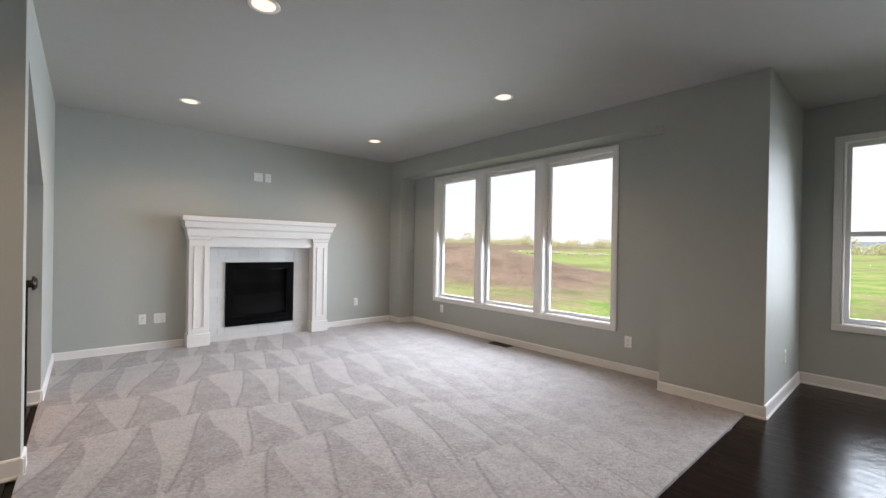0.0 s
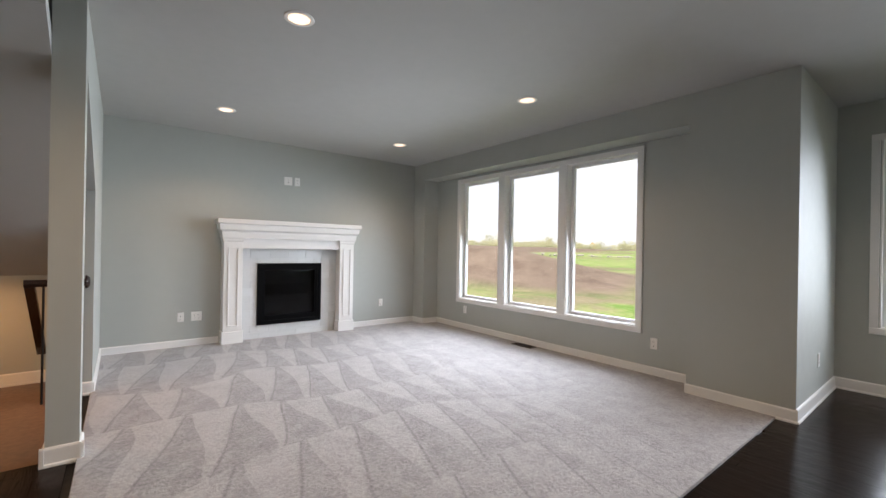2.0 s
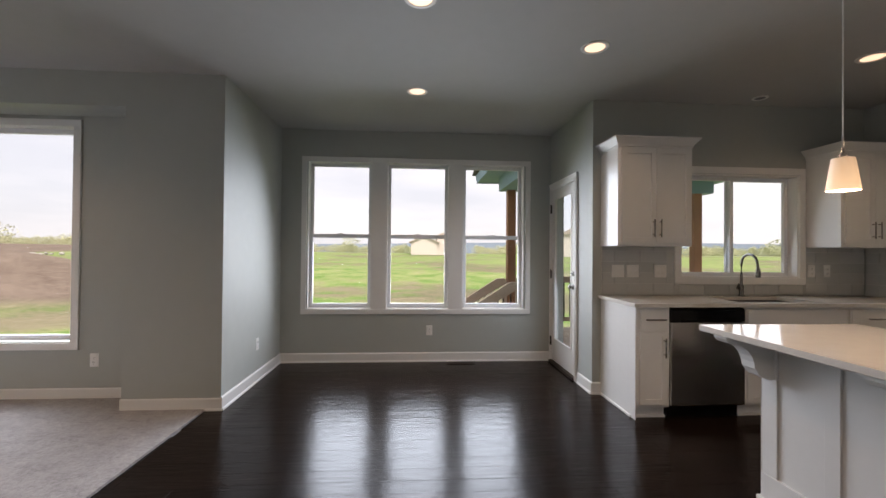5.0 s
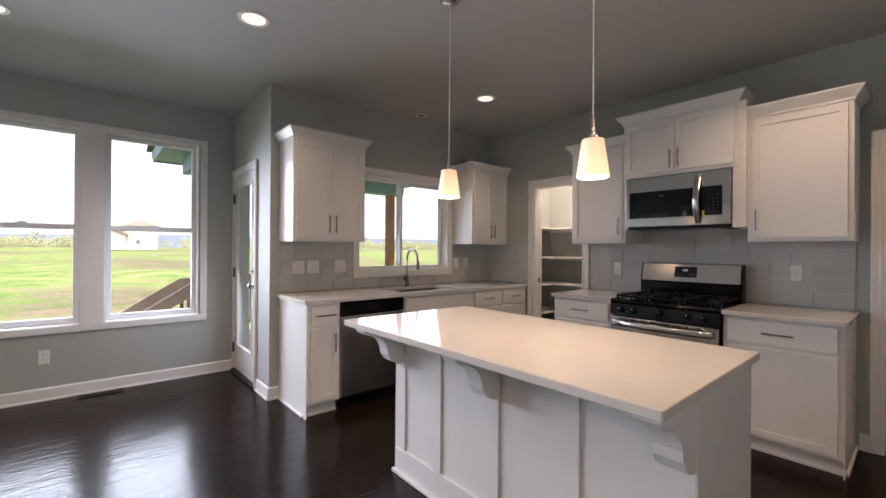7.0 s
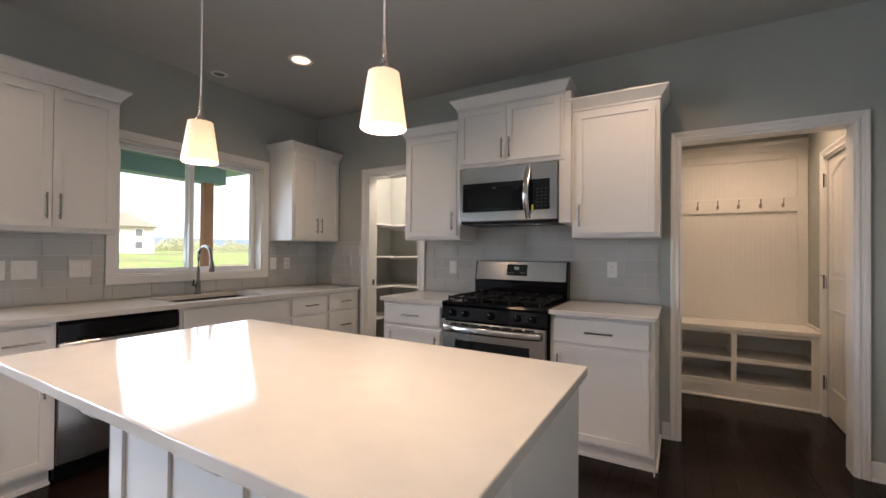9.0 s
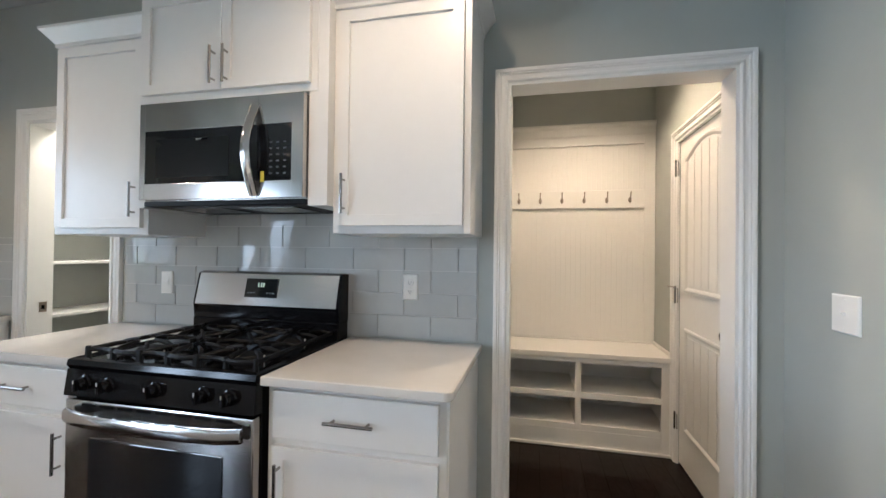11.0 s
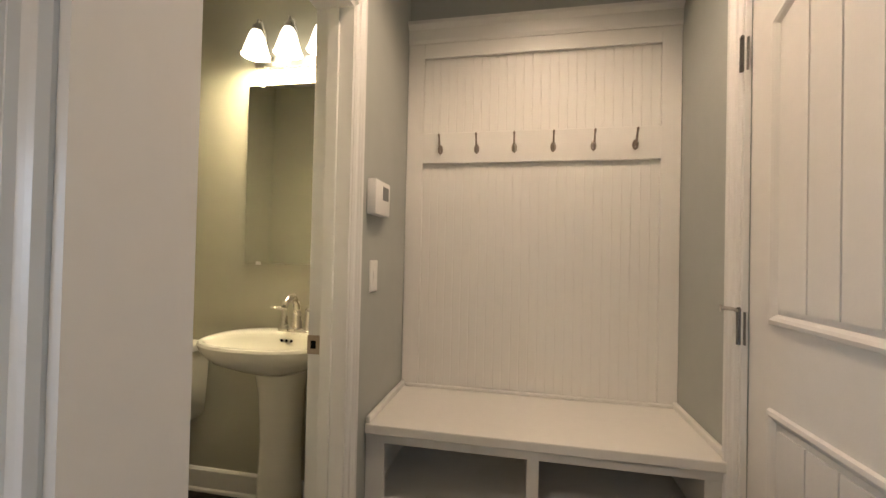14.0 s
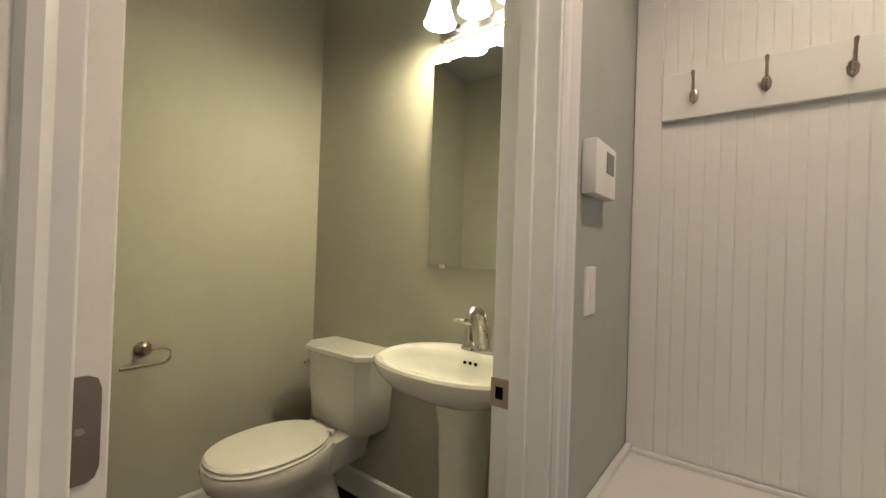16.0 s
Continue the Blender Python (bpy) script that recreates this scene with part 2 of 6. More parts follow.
def ground_material():
    m = bpy.data.materials.new("field")
    m.use_nodes = True
    nt = m.node_tree
    b = nt.nodes["Principled BSDF"]
    b.inputs["Roughness"].default_value = 0.95
    b.inputs["Specular IOR Level"].default_value = 0.1
    geo, sep = nt.nodes.new("ShaderNodeNewGeometry"), nt.nodes.new("ShaderNodeSeparateXYZ")
    nt.links.new(geo.outputs["Position"], sep.inputs[0])
    na, nb_, nc = (nt.nodes.new("ShaderNodeTexNoise") for _ in range(3))
    for n, s in ((na, 0.06), (nb_, 0.5), (nc, 5.0)):
        n.inputs["Scale"].default_value, n.inputs["Detail"].default_value = s, 5
        nt.links.new(geo.outputs["Position"], n.inputs[0])
    wob = math_node(nt, "MULTIPLY_ADD", na.outputs[0], 30, -15)
    # bare earth north-east of the house, past a strip of grass, and in patches
    side = math_node(nt, "ADD", math_node(nt, "SUBTRACT", sep.outputs[1], math_node(nt, "MULTIPLY", sep.outputs[0], 0.85)), wob)
    reach = math_node(nt, "ADD", math_node(nt, "SUBTRACT", math_node(nt, "ADD", sep.outputs[0], sep.outputs[1]), 31), math_node(nt, "MULTIPLY", wob, 0.3))

    def step(v, lo, hi):
        r = nt.nodes.new("ShaderNodeMapRange")
        r.interpolation_type = "SMOOTHSTEP"
        r.inputs[1].default_value, r.inputs[2].default_value = lo, hi
        nt.links.new(v, r.inputs[0])
        return r.outputs[0]

    band = math_node(nt, "SUBTRACT", 1.0, step(reach, 16, 26))
    flank = math_node(nt, "ADD", math_node(nt, "SUBTRACT", sep.outputs[1], math_node(nt, "MULTIPLY", sep.outputs[0], 0.42)), math_node(nt, "MULTIPLY", wob, 0.3))
    dirt = math_node(nt, "MULTIPLY", math_node(nt, "MAXIMUM", step(side, -3, 4), math_node(nt, "MULTIPLY", band, step(flank, -2, 3))), step(reach, -3, 5))
    far = math_node(nt, "MULTIPLY", step(math_node(nt, "ADD", sep.outputs[1], math_node(nt, "MULTIPLY", wob, 0.5)), 46, 54), 1.0)
    patch = math_node(nt, "MULTIPLY", step(math_node(nt, "ADD", na.outputs[0], math_node(nt, "MULTIPLY", nb_.outputs[0], 0.5)), 0.73, 0.9), 0.75)
    allof = math_node(nt, "MAXIMUM", math_node(nt, "MAXIMUM", dirt, far), patch)
    fine = math_node(nt, "MULTIPLY_ADD", nb_.outputs[0], 0.6, math_node(nt, "MULTIPLY", nc.outputs[0], 0.5))
    soil, fine = step(fine, 0.25, 0.9), step(fine, 0.4, 0.72)
    g, e, mix = (nt.nodes.new("ShaderNodeMix") for _ in range(3))
    for n in (g, e, mix):
        n.data_type = "RGBA"
    g.inputs["A"].default_value, g.inputs["B"].default_value = (0.115, 0.21, 0.045, 1), (0.3, 0.315, 0.14, 1)
    e.inputs["A"].default_value, e.inputs["B"].default_value = (0.1, 0.072, 0.056, 1), (0.24, 0.19, 0.15, 1)
    nt.links.new(fine, g.inputs["Factor"]), nt.links.new(soil, e.inputs["Factor"])
    nt.links.new(allof, mix.inputs["Factor"]), nt.links.new(g.outputs["Result"], mix.inputs["A"]), nt.links.new(e.outputs["Result"], mix.inputs["B"])
    nt.links.new(mix.outputs["Result"], b.inputs["Base Color"])
    return m


WALL = material("wall_paint", (0.415, 0.432, 0.405), 0.6, vary=0.02, scale=2, bump=0.08, bump_scale=260)
GREEN = material("green_paint", (0.425, 0.412, 0.335), 0.6, vary=0.02, scale=2, bump=0.08, bump_scale=260)
CEIL = material("ceiling_paint", (0.46, 0.46, 0.445), 0.8, vary=0.02, scale=2, bump=0.15, bump_scale=180)
TRIM = material("white_trim", (0.78, 0.77, 0.75), 0.35, vary=0.02, scale=5)
CAB = material("white_cabinet", (0.76, 0.75, 0.73), 0.3, vary=0.02, scale=5)
BEAD = material("white_beadboard", (0.76, 0.74, 0.7), 0.35, vary=0.02, scale=5)
DOORW = material("white_door", (0.76, 0.74, 0.71), 0.4, vary=0.03, scale=5, bump=0.12, bump_scale=140)
QUARTZ = material("quartz", (0.68, 0.655, 0.615), 0.08, vary=0.04, scale=40, gloss=0.2)
TILE = material("grey_glass_tile", (0.50, 0.51, 0.50), 0.03, vary=0.03, scale=8, spread=0.05, gloss=0.36)
GROUT = material("grout", (0.68, 0.68, 0.66), 0.8, vary=0.08, scale=30)
FLOOR = wood_floor()
SUBFLOOR = material("floor_gap", (0.008, 0.005, 0.004), 0.7)
CARPET = carpet_material()
FIELD = ground_material()
STEEL = material("stainless_steel", (0.6, 0.58, 0.56), 0.16, 1.0, vary=0.03, spread=0.04)
DARKNICKEL = material("dark_nickel", (0.24, 0.23, 0.22), 0.25, 1.0, vary=0.03)
MESH = material("oven_mesh", (0.012, 0.014, 0.016), 0.1, gloss=0.3)
PULL = material("satin_nickel", (0.36, 0.34, 0.32), 0.26, 1.0, vary=0.04)
FAINT = material("faint_marks", (0.05, 0.05, 0.055), 0.4)
NICKEL = material("brushed_nickel", (0.55, 0.52, 0.48), 0.28, 1.0, vary=0.03)
BRONZE = material("aged_nickel", (0.36, 0.3, 0.25), 0.32, 1.0, vary=0.08)
BLACK = material("black_enamel", (0.005, 0.005, 0.006), 0.1, vary=0.1, gloss=0.22)
IRON = material("cast_iron", (0.006, 0.006, 0.007), 0.5, vary=0.2, scale=30, bump=0.3, gloss=0.2)
DARKGLASS = material("dark_glass", (0.008, 0.009, 0.011), 0.04, vary=0.02)
PLASTIC = material("white_plastic", (0.8, 0.79, 0.76), 0.4, vary=0.01)
GREYPLASTIC = material("grey_display", (0.16, 0.17, 0.17), 0.3)
PORCELAIN = material("porcelain", (0.78, 0.76, 0.7), 0.08, vary=0.01)
MIRROR = material("mirror_silver", (0.86, 0.88, 0.86), 0.01, 1.0, vary=0.0)
VINYL = material("white_vinyl", (0.8, 0.81, 0.82), 0.35, vary=0.01)
GLASS = glass("window_glass", gloss=0.5)
DOORGLASS = glass("door_glass", (0.9, 0.94, 0.96), 0.12)
RAILWOOD = material("dark_stained_wood", (0.035, 0.015, 0.009), 0.25, vary=0.3, scale=10)
CEDAR = material("cedar_post", (0.36, 0.17, 0.09), 0.7, vary=0.2, scale=8)
LUMBER = material("treated_lumber", (0.68, 0.52, 0.41), 0.75, vary=0.2, scale=8)
SIDING = material("teal_siding", (0.21, 0.33, 0.4), 0.7, vary=0.05)
SHINGLE = material("grey_shingles", (0.12, 0.11, 0.1), 0.9, vary=0.2, scale=20)
BEIGE = material("beige_siding", (0.62, 0.55, 0.49), 0.8, vary=0.06)
VENT = material("brown_vent_metal", (0.045, 0.032, 0.026), 0.4, 0.6, vary=0.1)
DARK = material("dark_void", (0.005, 0.005, 0.005), 0.8, gloss=0.05)
SOOT = material("matt_black_metal", (0.003, 0.003, 0.0035), 0.4, vary=0.1, gloss=0.06)
FIRETILE = material("pale_glass_tile", (0.64, 0.65, 0.65), 0.05, vary=0.03, scale=8, spread=0.04, gloss=0.4)
# foliage green paled in the base colour to give distance haze
HEDGE = material("hazy_far_foliage", (0.33, 0.38, 0.22), 0.95, vary=0.3, scale=0.02, colour2=(0.5, 0.47, 0.3), gloss=0.1)
ROCK = material("pale_rock", (0.42, 0.39, 0.35), 0.9, vary=0.2, scale=2)
HILL = material("hazy_far_hill", (0.16, 0.2, 0.24), 1.0, vary=0.1, scale=0.01)
YELLOW = material("yellow_machine_paint", (0.5, 0.3, 0.02), 0.5, vary=0.1)
BLUE = material("blue_plastic", (0.05, 0.16, 0.4), 0.5, vary=0.05)
LOG = material("ceramic_log", (0.16, 0.13, 0.11), 0.9, vary=0.3, scale=20, bump=0.4)
YLABEL = material("yellow_sticker", (0.7, 0.6, 0.05), 0.5)
LED = glow("lamp_lens", (1.0, 0.68, 0.44), 0.62)
SHADE = glow("glowing_shade", (1.0, 0.62, 0.3), 0.55)
# brighter towards the bulb at the open lower end
_nt = SHADE.node_tree
_co, _sp, _mr = (_nt.nodes.new("ShaderNode" + k) for k in ("TexCoord", "SeparateXYZ", "MapRange"))
_mr.inputs[1].default_value, _mr.inputs[2].default_value, _mr.inputs[3].default_value, _mr.inputs[4].default_value = 1.6, 1.8, 0.4, 0.13
_nt.links.new(_co.outputs["Object"], _sp.inputs[0]), _nt.links.new(_sp.outputs[2], _mr.inputs[0]), _nt.links.new(_mr.outputs[0], _nt.nodes["Principled BSDF"].inputs["Emission Strength"])
VSHADE = glow("vanity_shade_glow", (1.0, 0.86, 0.6), 1.1)
CLOCK = glow("green_digits", (0.3, 1.0, 0.35), 0.03)

# ---- building blocks ----


def thing(name, m, label, category, group="", kind=""):
    ob = new(name)
    ob.empty_display_size = 0.1
    ob.matrix_world = m
    return tagged(ob, label, category, group, kind)


def part(name, bm, mat, parent=None, label="", smooth=False, shadow=True):
    """One mesh object from a bmesh whose numbers are in the thing's own space."""
    me = bpy.data.meshes.new(name)
    bmesh.ops.recalc_face_normals(bm, faces=bm.faces[:])
    bm.to_mesh(me)
    bm.free()
    me.materials.append(mat)
    if smooth:
        for p in me.polygons:
            p.use_smooth = True
        me.set_sharp_from_angle(angle=radians(40))
    ob = new(name, me)
    if parent:
        ob.parent = parent
    if label:
        ob["label"] = label
    if not shadow:
        ob.visible_shadow = False
    return ob


def structure(name, bm, mat, label, category):
    bmesh.ops.remove_doubles(bm, verts=bm.verts[:], dist=0.0001)
    return tagged(part(name, bm, mat), label, category, kind="structure")


def box(x0, y0, z0, x1, y1, z1, bevel=0.0, bm=None):
    made = bmesh.new()
    bmesh.ops.create_cube(made, size=1)
    bmesh.ops.scale(made, vec=(abs(x1 - x0), abs(y1 - y0), abs(z1 - z0)), verts=made.verts[:])
    bmesh.ops.translate(made, vec=((x0 + x1) / 2, (y0 + y1) / 2, (z0 + z1) / 2), verts=made.verts[:])
    if bevel:
        bmesh.ops.bevel(made, geom=made.edges[:], offset=bevel, segments=2, affect="EDGES", profile=0.5)
    return join(bm, made)


def join(bm, made):
    if bm is None:
        return made
    at = {v: bm.verts.new(v.co) for v in made.verts}
    for f in made.faces:
        bm.faces.new([at[v] for v in f.verts])
    made.free()
    return bm


def lathe(profile, segments=24, place=(0, 0, 0), axis="z", bm=None, cap=True):
    """A turned body from (radius, height) pairs."""
    made = bmesh.new()
    rings = []
    for r, h in profile:
        ring = []
        for k in range(segments):
            a = 2 * math.pi * k / segments
            p = (r * math.cos(a), r * math.sin(a), h)
            if axis == "y":
                p = (p[0], -p[2], p[1])
            if axis == "x":
                p = (p[2], p[0], p[1])
            ring.append(made.verts.new(Vector(p) + Vector(place)))
        rings.append(ring)
    for a, b in zip(rings, rings[1:]):
        for k in range(segments):
            made.faces.new([a[k], a[(k + 1) % segments], b[(k + 1) % segments], b[k]])
    if cap:
        made.faces.new(rings[0][::-1])
        made.faces.new(rings[-1])
    return join(bm, made)


def tube(points, radius, segments=10, bm=None):
    """A round bar along points."""
    made = bmesh.new()
    pts = [Vector(p) for p in points]
    rings = []
    for i, p in enumerate(pts):
        d = (pts[min(i + 1, len(pts) - 1)] - pts[max(i - 1, 0)]).normalized()
        q = d.to_track_quat("Z", "Y")
        r = radius[i] if isinstance(radius, (list, tuple)) else radius
        rings.append([made.verts.new(p + q @ Vector((r * math.cos(2 * math.pi * k / segments), r * math.sin(2 * math.pi * k / segments), 0))) for k in range(segments)])
    for a, b in zip(rings, rings[1:]):
        for k in range(segments):
            made.faces.new([a[k], a[(k + 1) % segments], b[(k + 1) % segments], b[k]])
    made.faces.new(rings[0][::-1])
    made.faces.new(rings[-1])
    return join(bm, made)


def loft(rings, bm=None, cap=True):
    """Skin over rings of equal point counts."""
    made = bmesh.new()
    rs = [[made.verts.new(p) for p in ring] for ring in rings]
    n = len(rs[0])
    for a, b in zip(rs, rs[1:]):
        for k in range(n):
            made.faces.new([a[k], a[(k + 1) % n], b[(k + 1) % n], b[k]])
    if cap:
        made.faces.new(rs[0][::-1])
        made.faces.new(rs[-1])
    return join(bm, made)


def oval(cx, cy, z, rx, ry, n=28, power=2.0):
    out = []
    for k in range(n):
        a = 2 * math.pi * k / n
        c, s = math.cos(a), math.sin(a)
        out.append((cx + rx * math.copysign(abs(c) ** (2 / power), c), cy + ry * math.copysign(abs(s) ** (2 / power), s), z))
    return out


def prism(outline, axis, lo, hi, bm=None):
    """A flat outline of (a, b) pairs pushed along an axis: x uses (y, z), y uses (x, z), z uses (x, y)."""
    def at(a, b, c):
        return {"x": (c, a, b), "y": (a, c, b), "z": (a, b, c)}[axis]
    return loft([[at(a, b, lo) for a, b in outline], [at(a, b, hi) for a, b in outline]], bm)


def arc(cx, cy, r, a0, a1, n=8):
    return [(cx + r * math.cos(radians(a0 + (a1 - a0) * k / n)), cy + r * math.sin(radians(a0 + (a1 - a0) * k / n))) for k in range(n + 1)]


def wall_bm(axis, face, back, u0, u1, z0, z1, holes=(), bm=None):
    """A wall slab between two planes of an axis, with holes (u0, u1, z0, z1) through it."""
    us = sorted({u0, u1, *[h[0] for h in holes], *[h[1] for h in holes]})
    for a, b in zip(us, us[1:]):
        mid, z = (a + b) / 2, z0
        for h in sorted([h for h in holes if h[0] < mid < h[1]], key=lambda h: h[2]):
            if h[2] > max(z, 0.0):
                bm = box(face, a, z, back, b, h[2], 0, bm) if axis == "x" else box(a, face, z, b, back, h[2], 0, bm)
            z = h[3]
        if z < z1:
            bm = box(face, a, z, back, b, z1, 0, bm) if axis == "x" else box(a, face, z, b, back, z1, 0, bm)
    return bm

# ---- structure ----
H = CEILING
WINS = [(4.46, 5.33), (3.41, 4.34), (2.40, 3.30)]
NOOK = [(-0.04, 0.71), (-0.96, -0.21), (-1.87, -1.12)]


def build_shell():
    structure("wall_fireplace", wall_bm("y", 6.235, 6.37, -0.14, 4.70, -0.02, H), WALL, "pale grey painted living room wall", "wall")
    bm = wall_bm("x", 4.547, 4.70, 1.01, 6.235, -0.02, H, [(a, b, 0.50, 2.36) for a, b in WINS])
    structure("wall_living_east", bm, WALL, "pale grey wall with three tall windows", "wall")
    structure("wall_pier_north", box(4.25, 5.93, -0.02, 4.547, 6.235, H), WALL, "narrow grey wall pier beside the window bay", "wall")
    structure("wall_pier_south", box(4.25, 1.01, -0.02, 4.547, 1.785, H), WALL, "grey wall pier between living room and nook", "wall")
    structure("wall_header", box(4.25, 1.785, 2.455, 4.547, 5.93, H), WALL, "grey dropped header above the windows", "wall")
    structure("wall_nook_north", box(4.70, 1.01, -0.02, 5.84, 1.16, H), WALL, "pale grey nook side wall", "wall")
    bm = wall_bm("x", 5.69, 5.84, -2.35, 1.01, -0.02, H, [(a, b, 0.63, 2.36) for a, b in NOOK])
    structure("wall_nook_east", bm, WALL, "grey nook wall with three sash windows", "wall")
    structure("wall_nook_south", wall_bm("y", -2.2, -2.35, 4.50, 5.69, -0.02, H, [(4.90, 5.66, 0.0, 2.07)]), WALL, "grey nook wall with the patio door", "wall")
    structure("wall_sink", wall_bm("x", 4.50, 4.65, -5.05, -2.35, -0.02, H, [(-4.24, -3.05, 1.08, 2.07)]), WALL, "grey kitchen wall behind the sink", "wall")
    bm = wall_bm("y", -4.93, -5.05, -0.17, 4.50, -0.02, H, [(0.13, 1.0, 0.0, 2.045), (3.145, 3.765, 0.0, 2.04)])
    structure("wall_range", bm, WALL, "grey kitchen wall with two cased openings", "wall")
    structure("wall_kitchen_west", box(-0.17, -4.93, -0.02, -0.03, -1.6, H), WALL, "plain grey kitchen side wall", "wall")
    # mudroom, powder room, pantry
    structure("wall_mudroom_east", wall_bm("x", 1.185, 1.30, -6.53, -5.05, -0.02, H, [(-5.885, -5.155, 0.0, 2.045)]), WALL, "grey mudroom wall with the powder room doorway", "wall")
    structure("wall_mudroom_west", wall_bm("x", 0.005, -0.14, -6.53, -5.05, -0.02, H, [(-6.02, -5.175, 0.0, 2.045)]), WALL, "grey mudroom wall with a white door", "wall")
    structure("wall_mudroom_south", box(-0.14, -6.65, -0.02, 1.30, -6.53, H), WALL, "grey mudroom end wall", "wall")
    structure("wall_powder_south", box(1.30, -6.65, -0.02, 2.95, -6.552, H), GREEN, "sage green powder room wall behind sink and toilet", "wall")
    structure("wall_powder_east", box(2.89, -6.552, -0.02, 2.95, -5.05, H), GREEN, "sage green powder room side wall", "wall")
    bm = box(1.304, -5.054, -0.02, 2.89, -5.05, H)
    structure("wall_powder_north", bm, GREEN, "sage green powder room wall", "wall")
    bm = wall_bm("x", 1.30, 1.304, -6.552, -5.054, -0.02, H, [(-5.885, -5.155, 0.0, 2.045)])
    structure("wall_powder_west", bm, GREEN, "sage green powder room wall at the doorway", "wall")
    structure("wall_pantry_south", box(2.95, -6.4, -0.02, 4.65, -6.28, H), WALL, "pantry back wall", "wall")
    structure("wall_pantry_east", box(4.50, -6.28, -0.02, 4.62, -5.05, H), WALL, "pantry side wall", "wall")
    # hall and stairs
    structure("wall_living_west", wall_bm("x", 0.01, -0.14, 4.8, 6.235, -0.02, H), WALL, "pale grey wall beside the stairs", "wall")
    structure("wall_stair_post", box(-0.14, 3.45, -0.02, 0.01, 3.6, H), WALL, "grey wall end at the stair opening", "wall")
    bm = prism([(3.6, 2.33), (4.8, 1.73), (4.8, H), (3.6, H)], "x", -0.14, 0.01)
    structure("wall_stair_slope", bm, WALL, "grey wall with a sloping edge above the stairs", "wall")
    structure("wall_stair_end", box(-1.5, 5.45, -0.02, -0.14, 5.6, H), WALL, "wall at the end of the stair landing", "wall")
    structure("ceiling_stair_slope", prism([(3.2, 2.52), (5.45, 0.98), (5.45, 1.1), (3.2, 2.64)], "x", -1.5, -0.14), CEIL, "sloping underside of the upper stairs", "ceiling")
    structure("wall_hall_west", box(-2.7, -1.72, -0.02, -2.58, 5.6, H), WALL, "plain hall wall", "wall")
    structure("wall_hall_south", box(-2.58, -1.72, -0.02, -0.17, -1.6, H), WALL, "plain hall wall", "wall")
    structure("wall_hall_north", box(-2.58, 5.45, -0.02, -1.5, 5.6, H), WALL, "plain hall wall", "wall")
    structure("ceiling", box(-2.7, -6.62, H, 5.84, 6.37, H + 0.15), CEIL, "smooth white painted ceiling", "ceiling")


def base_run(name, pts, h=0.105):
    """Baseboard with a rounded top and a shoe strip along wall faces; each run lies to the left of its direction."""
    bm = None
    for (xa, ya), (xb, yb) in pts:
        d = Vector((xb - xa, yb - ya, 0))
        n = Vector((-d.y, d.x, 0)).normalized()
        prof = [(0, 0.0), (0.022, 0.0), (0.021, 0.012), (0.014, 0.02), (0.014, h - 0.012), (0.009, h - 0.003), (0.004, h), (0, h)]
        a, b = Vector((xa, ya, 0)), Vector((xb, yb, 0))
        bm = loft([[a + n * o + Vector((0, 0, z)) for o, z in prof], [b + n * o + Vector((0, 0, z)) for o, z in prof]], bm)
    return structure(name, bm, TRIM, "white painted baseboard with shoe moulding", "baseboard")


def build_baseboards():
    base_run("baseboard_living", [((1.2, 6.235), (0.01, 6.235)), ((0.01, 6.235), (0.01, 4.8)), ((4.25, 6.235), (3.03, 6.235)), ((4.25, 5.93), (4.25, 6.235)),
             ((4.547, 5.93), (4.25, 5.93)), ((4.547, 1.785), (4.547, 5.93)), ((4.25, 1.785), (4.547, 1.785)), ((4.25, 1.0), (4.25, 1.785))], 0.1)
    base_run("baseboard_nook", [((5.69, 1.01), (4.24, 1.01)), ((5.69, -2.2), (5.69, 1.01)), ((4.49, -2.2), (4.82, -2.2)), ((4.5, -2.28), (4.5, -2.19))], 0.11)
    base_run("baseboard_kitchen", [((1.064, -4.93), (1.11, -4.93)), ((-0.03, -4.93), (0.066, -4.93)), ((-0.03, -1.6), (-0.03, -4.93))], 0.11)
    base_run("baseboard_mudroom", [((1.185, -6.07), (1.185, -5.95)), ((1.185, -5.107), (1.185, -5.05))], 0.11)
    base_run("baseboard_powder", [((1.304, -6.552), (2.89, -6.552)), ((2.89, -6.552), (2.89, -5.054))], 0.12)
    base_run("baseboard_stairs", [((0.032, 3.45), (-0.162, 3.45)), ((0.01, 3.6), (0.01, 3.428)), ((-0.14, 3.428), (-0.14, 3.6)), ((0.01, 4.8), (-0.14, 4.8)), ((-0.14, 5.45), (-1.5, 5.45))], 0.11)


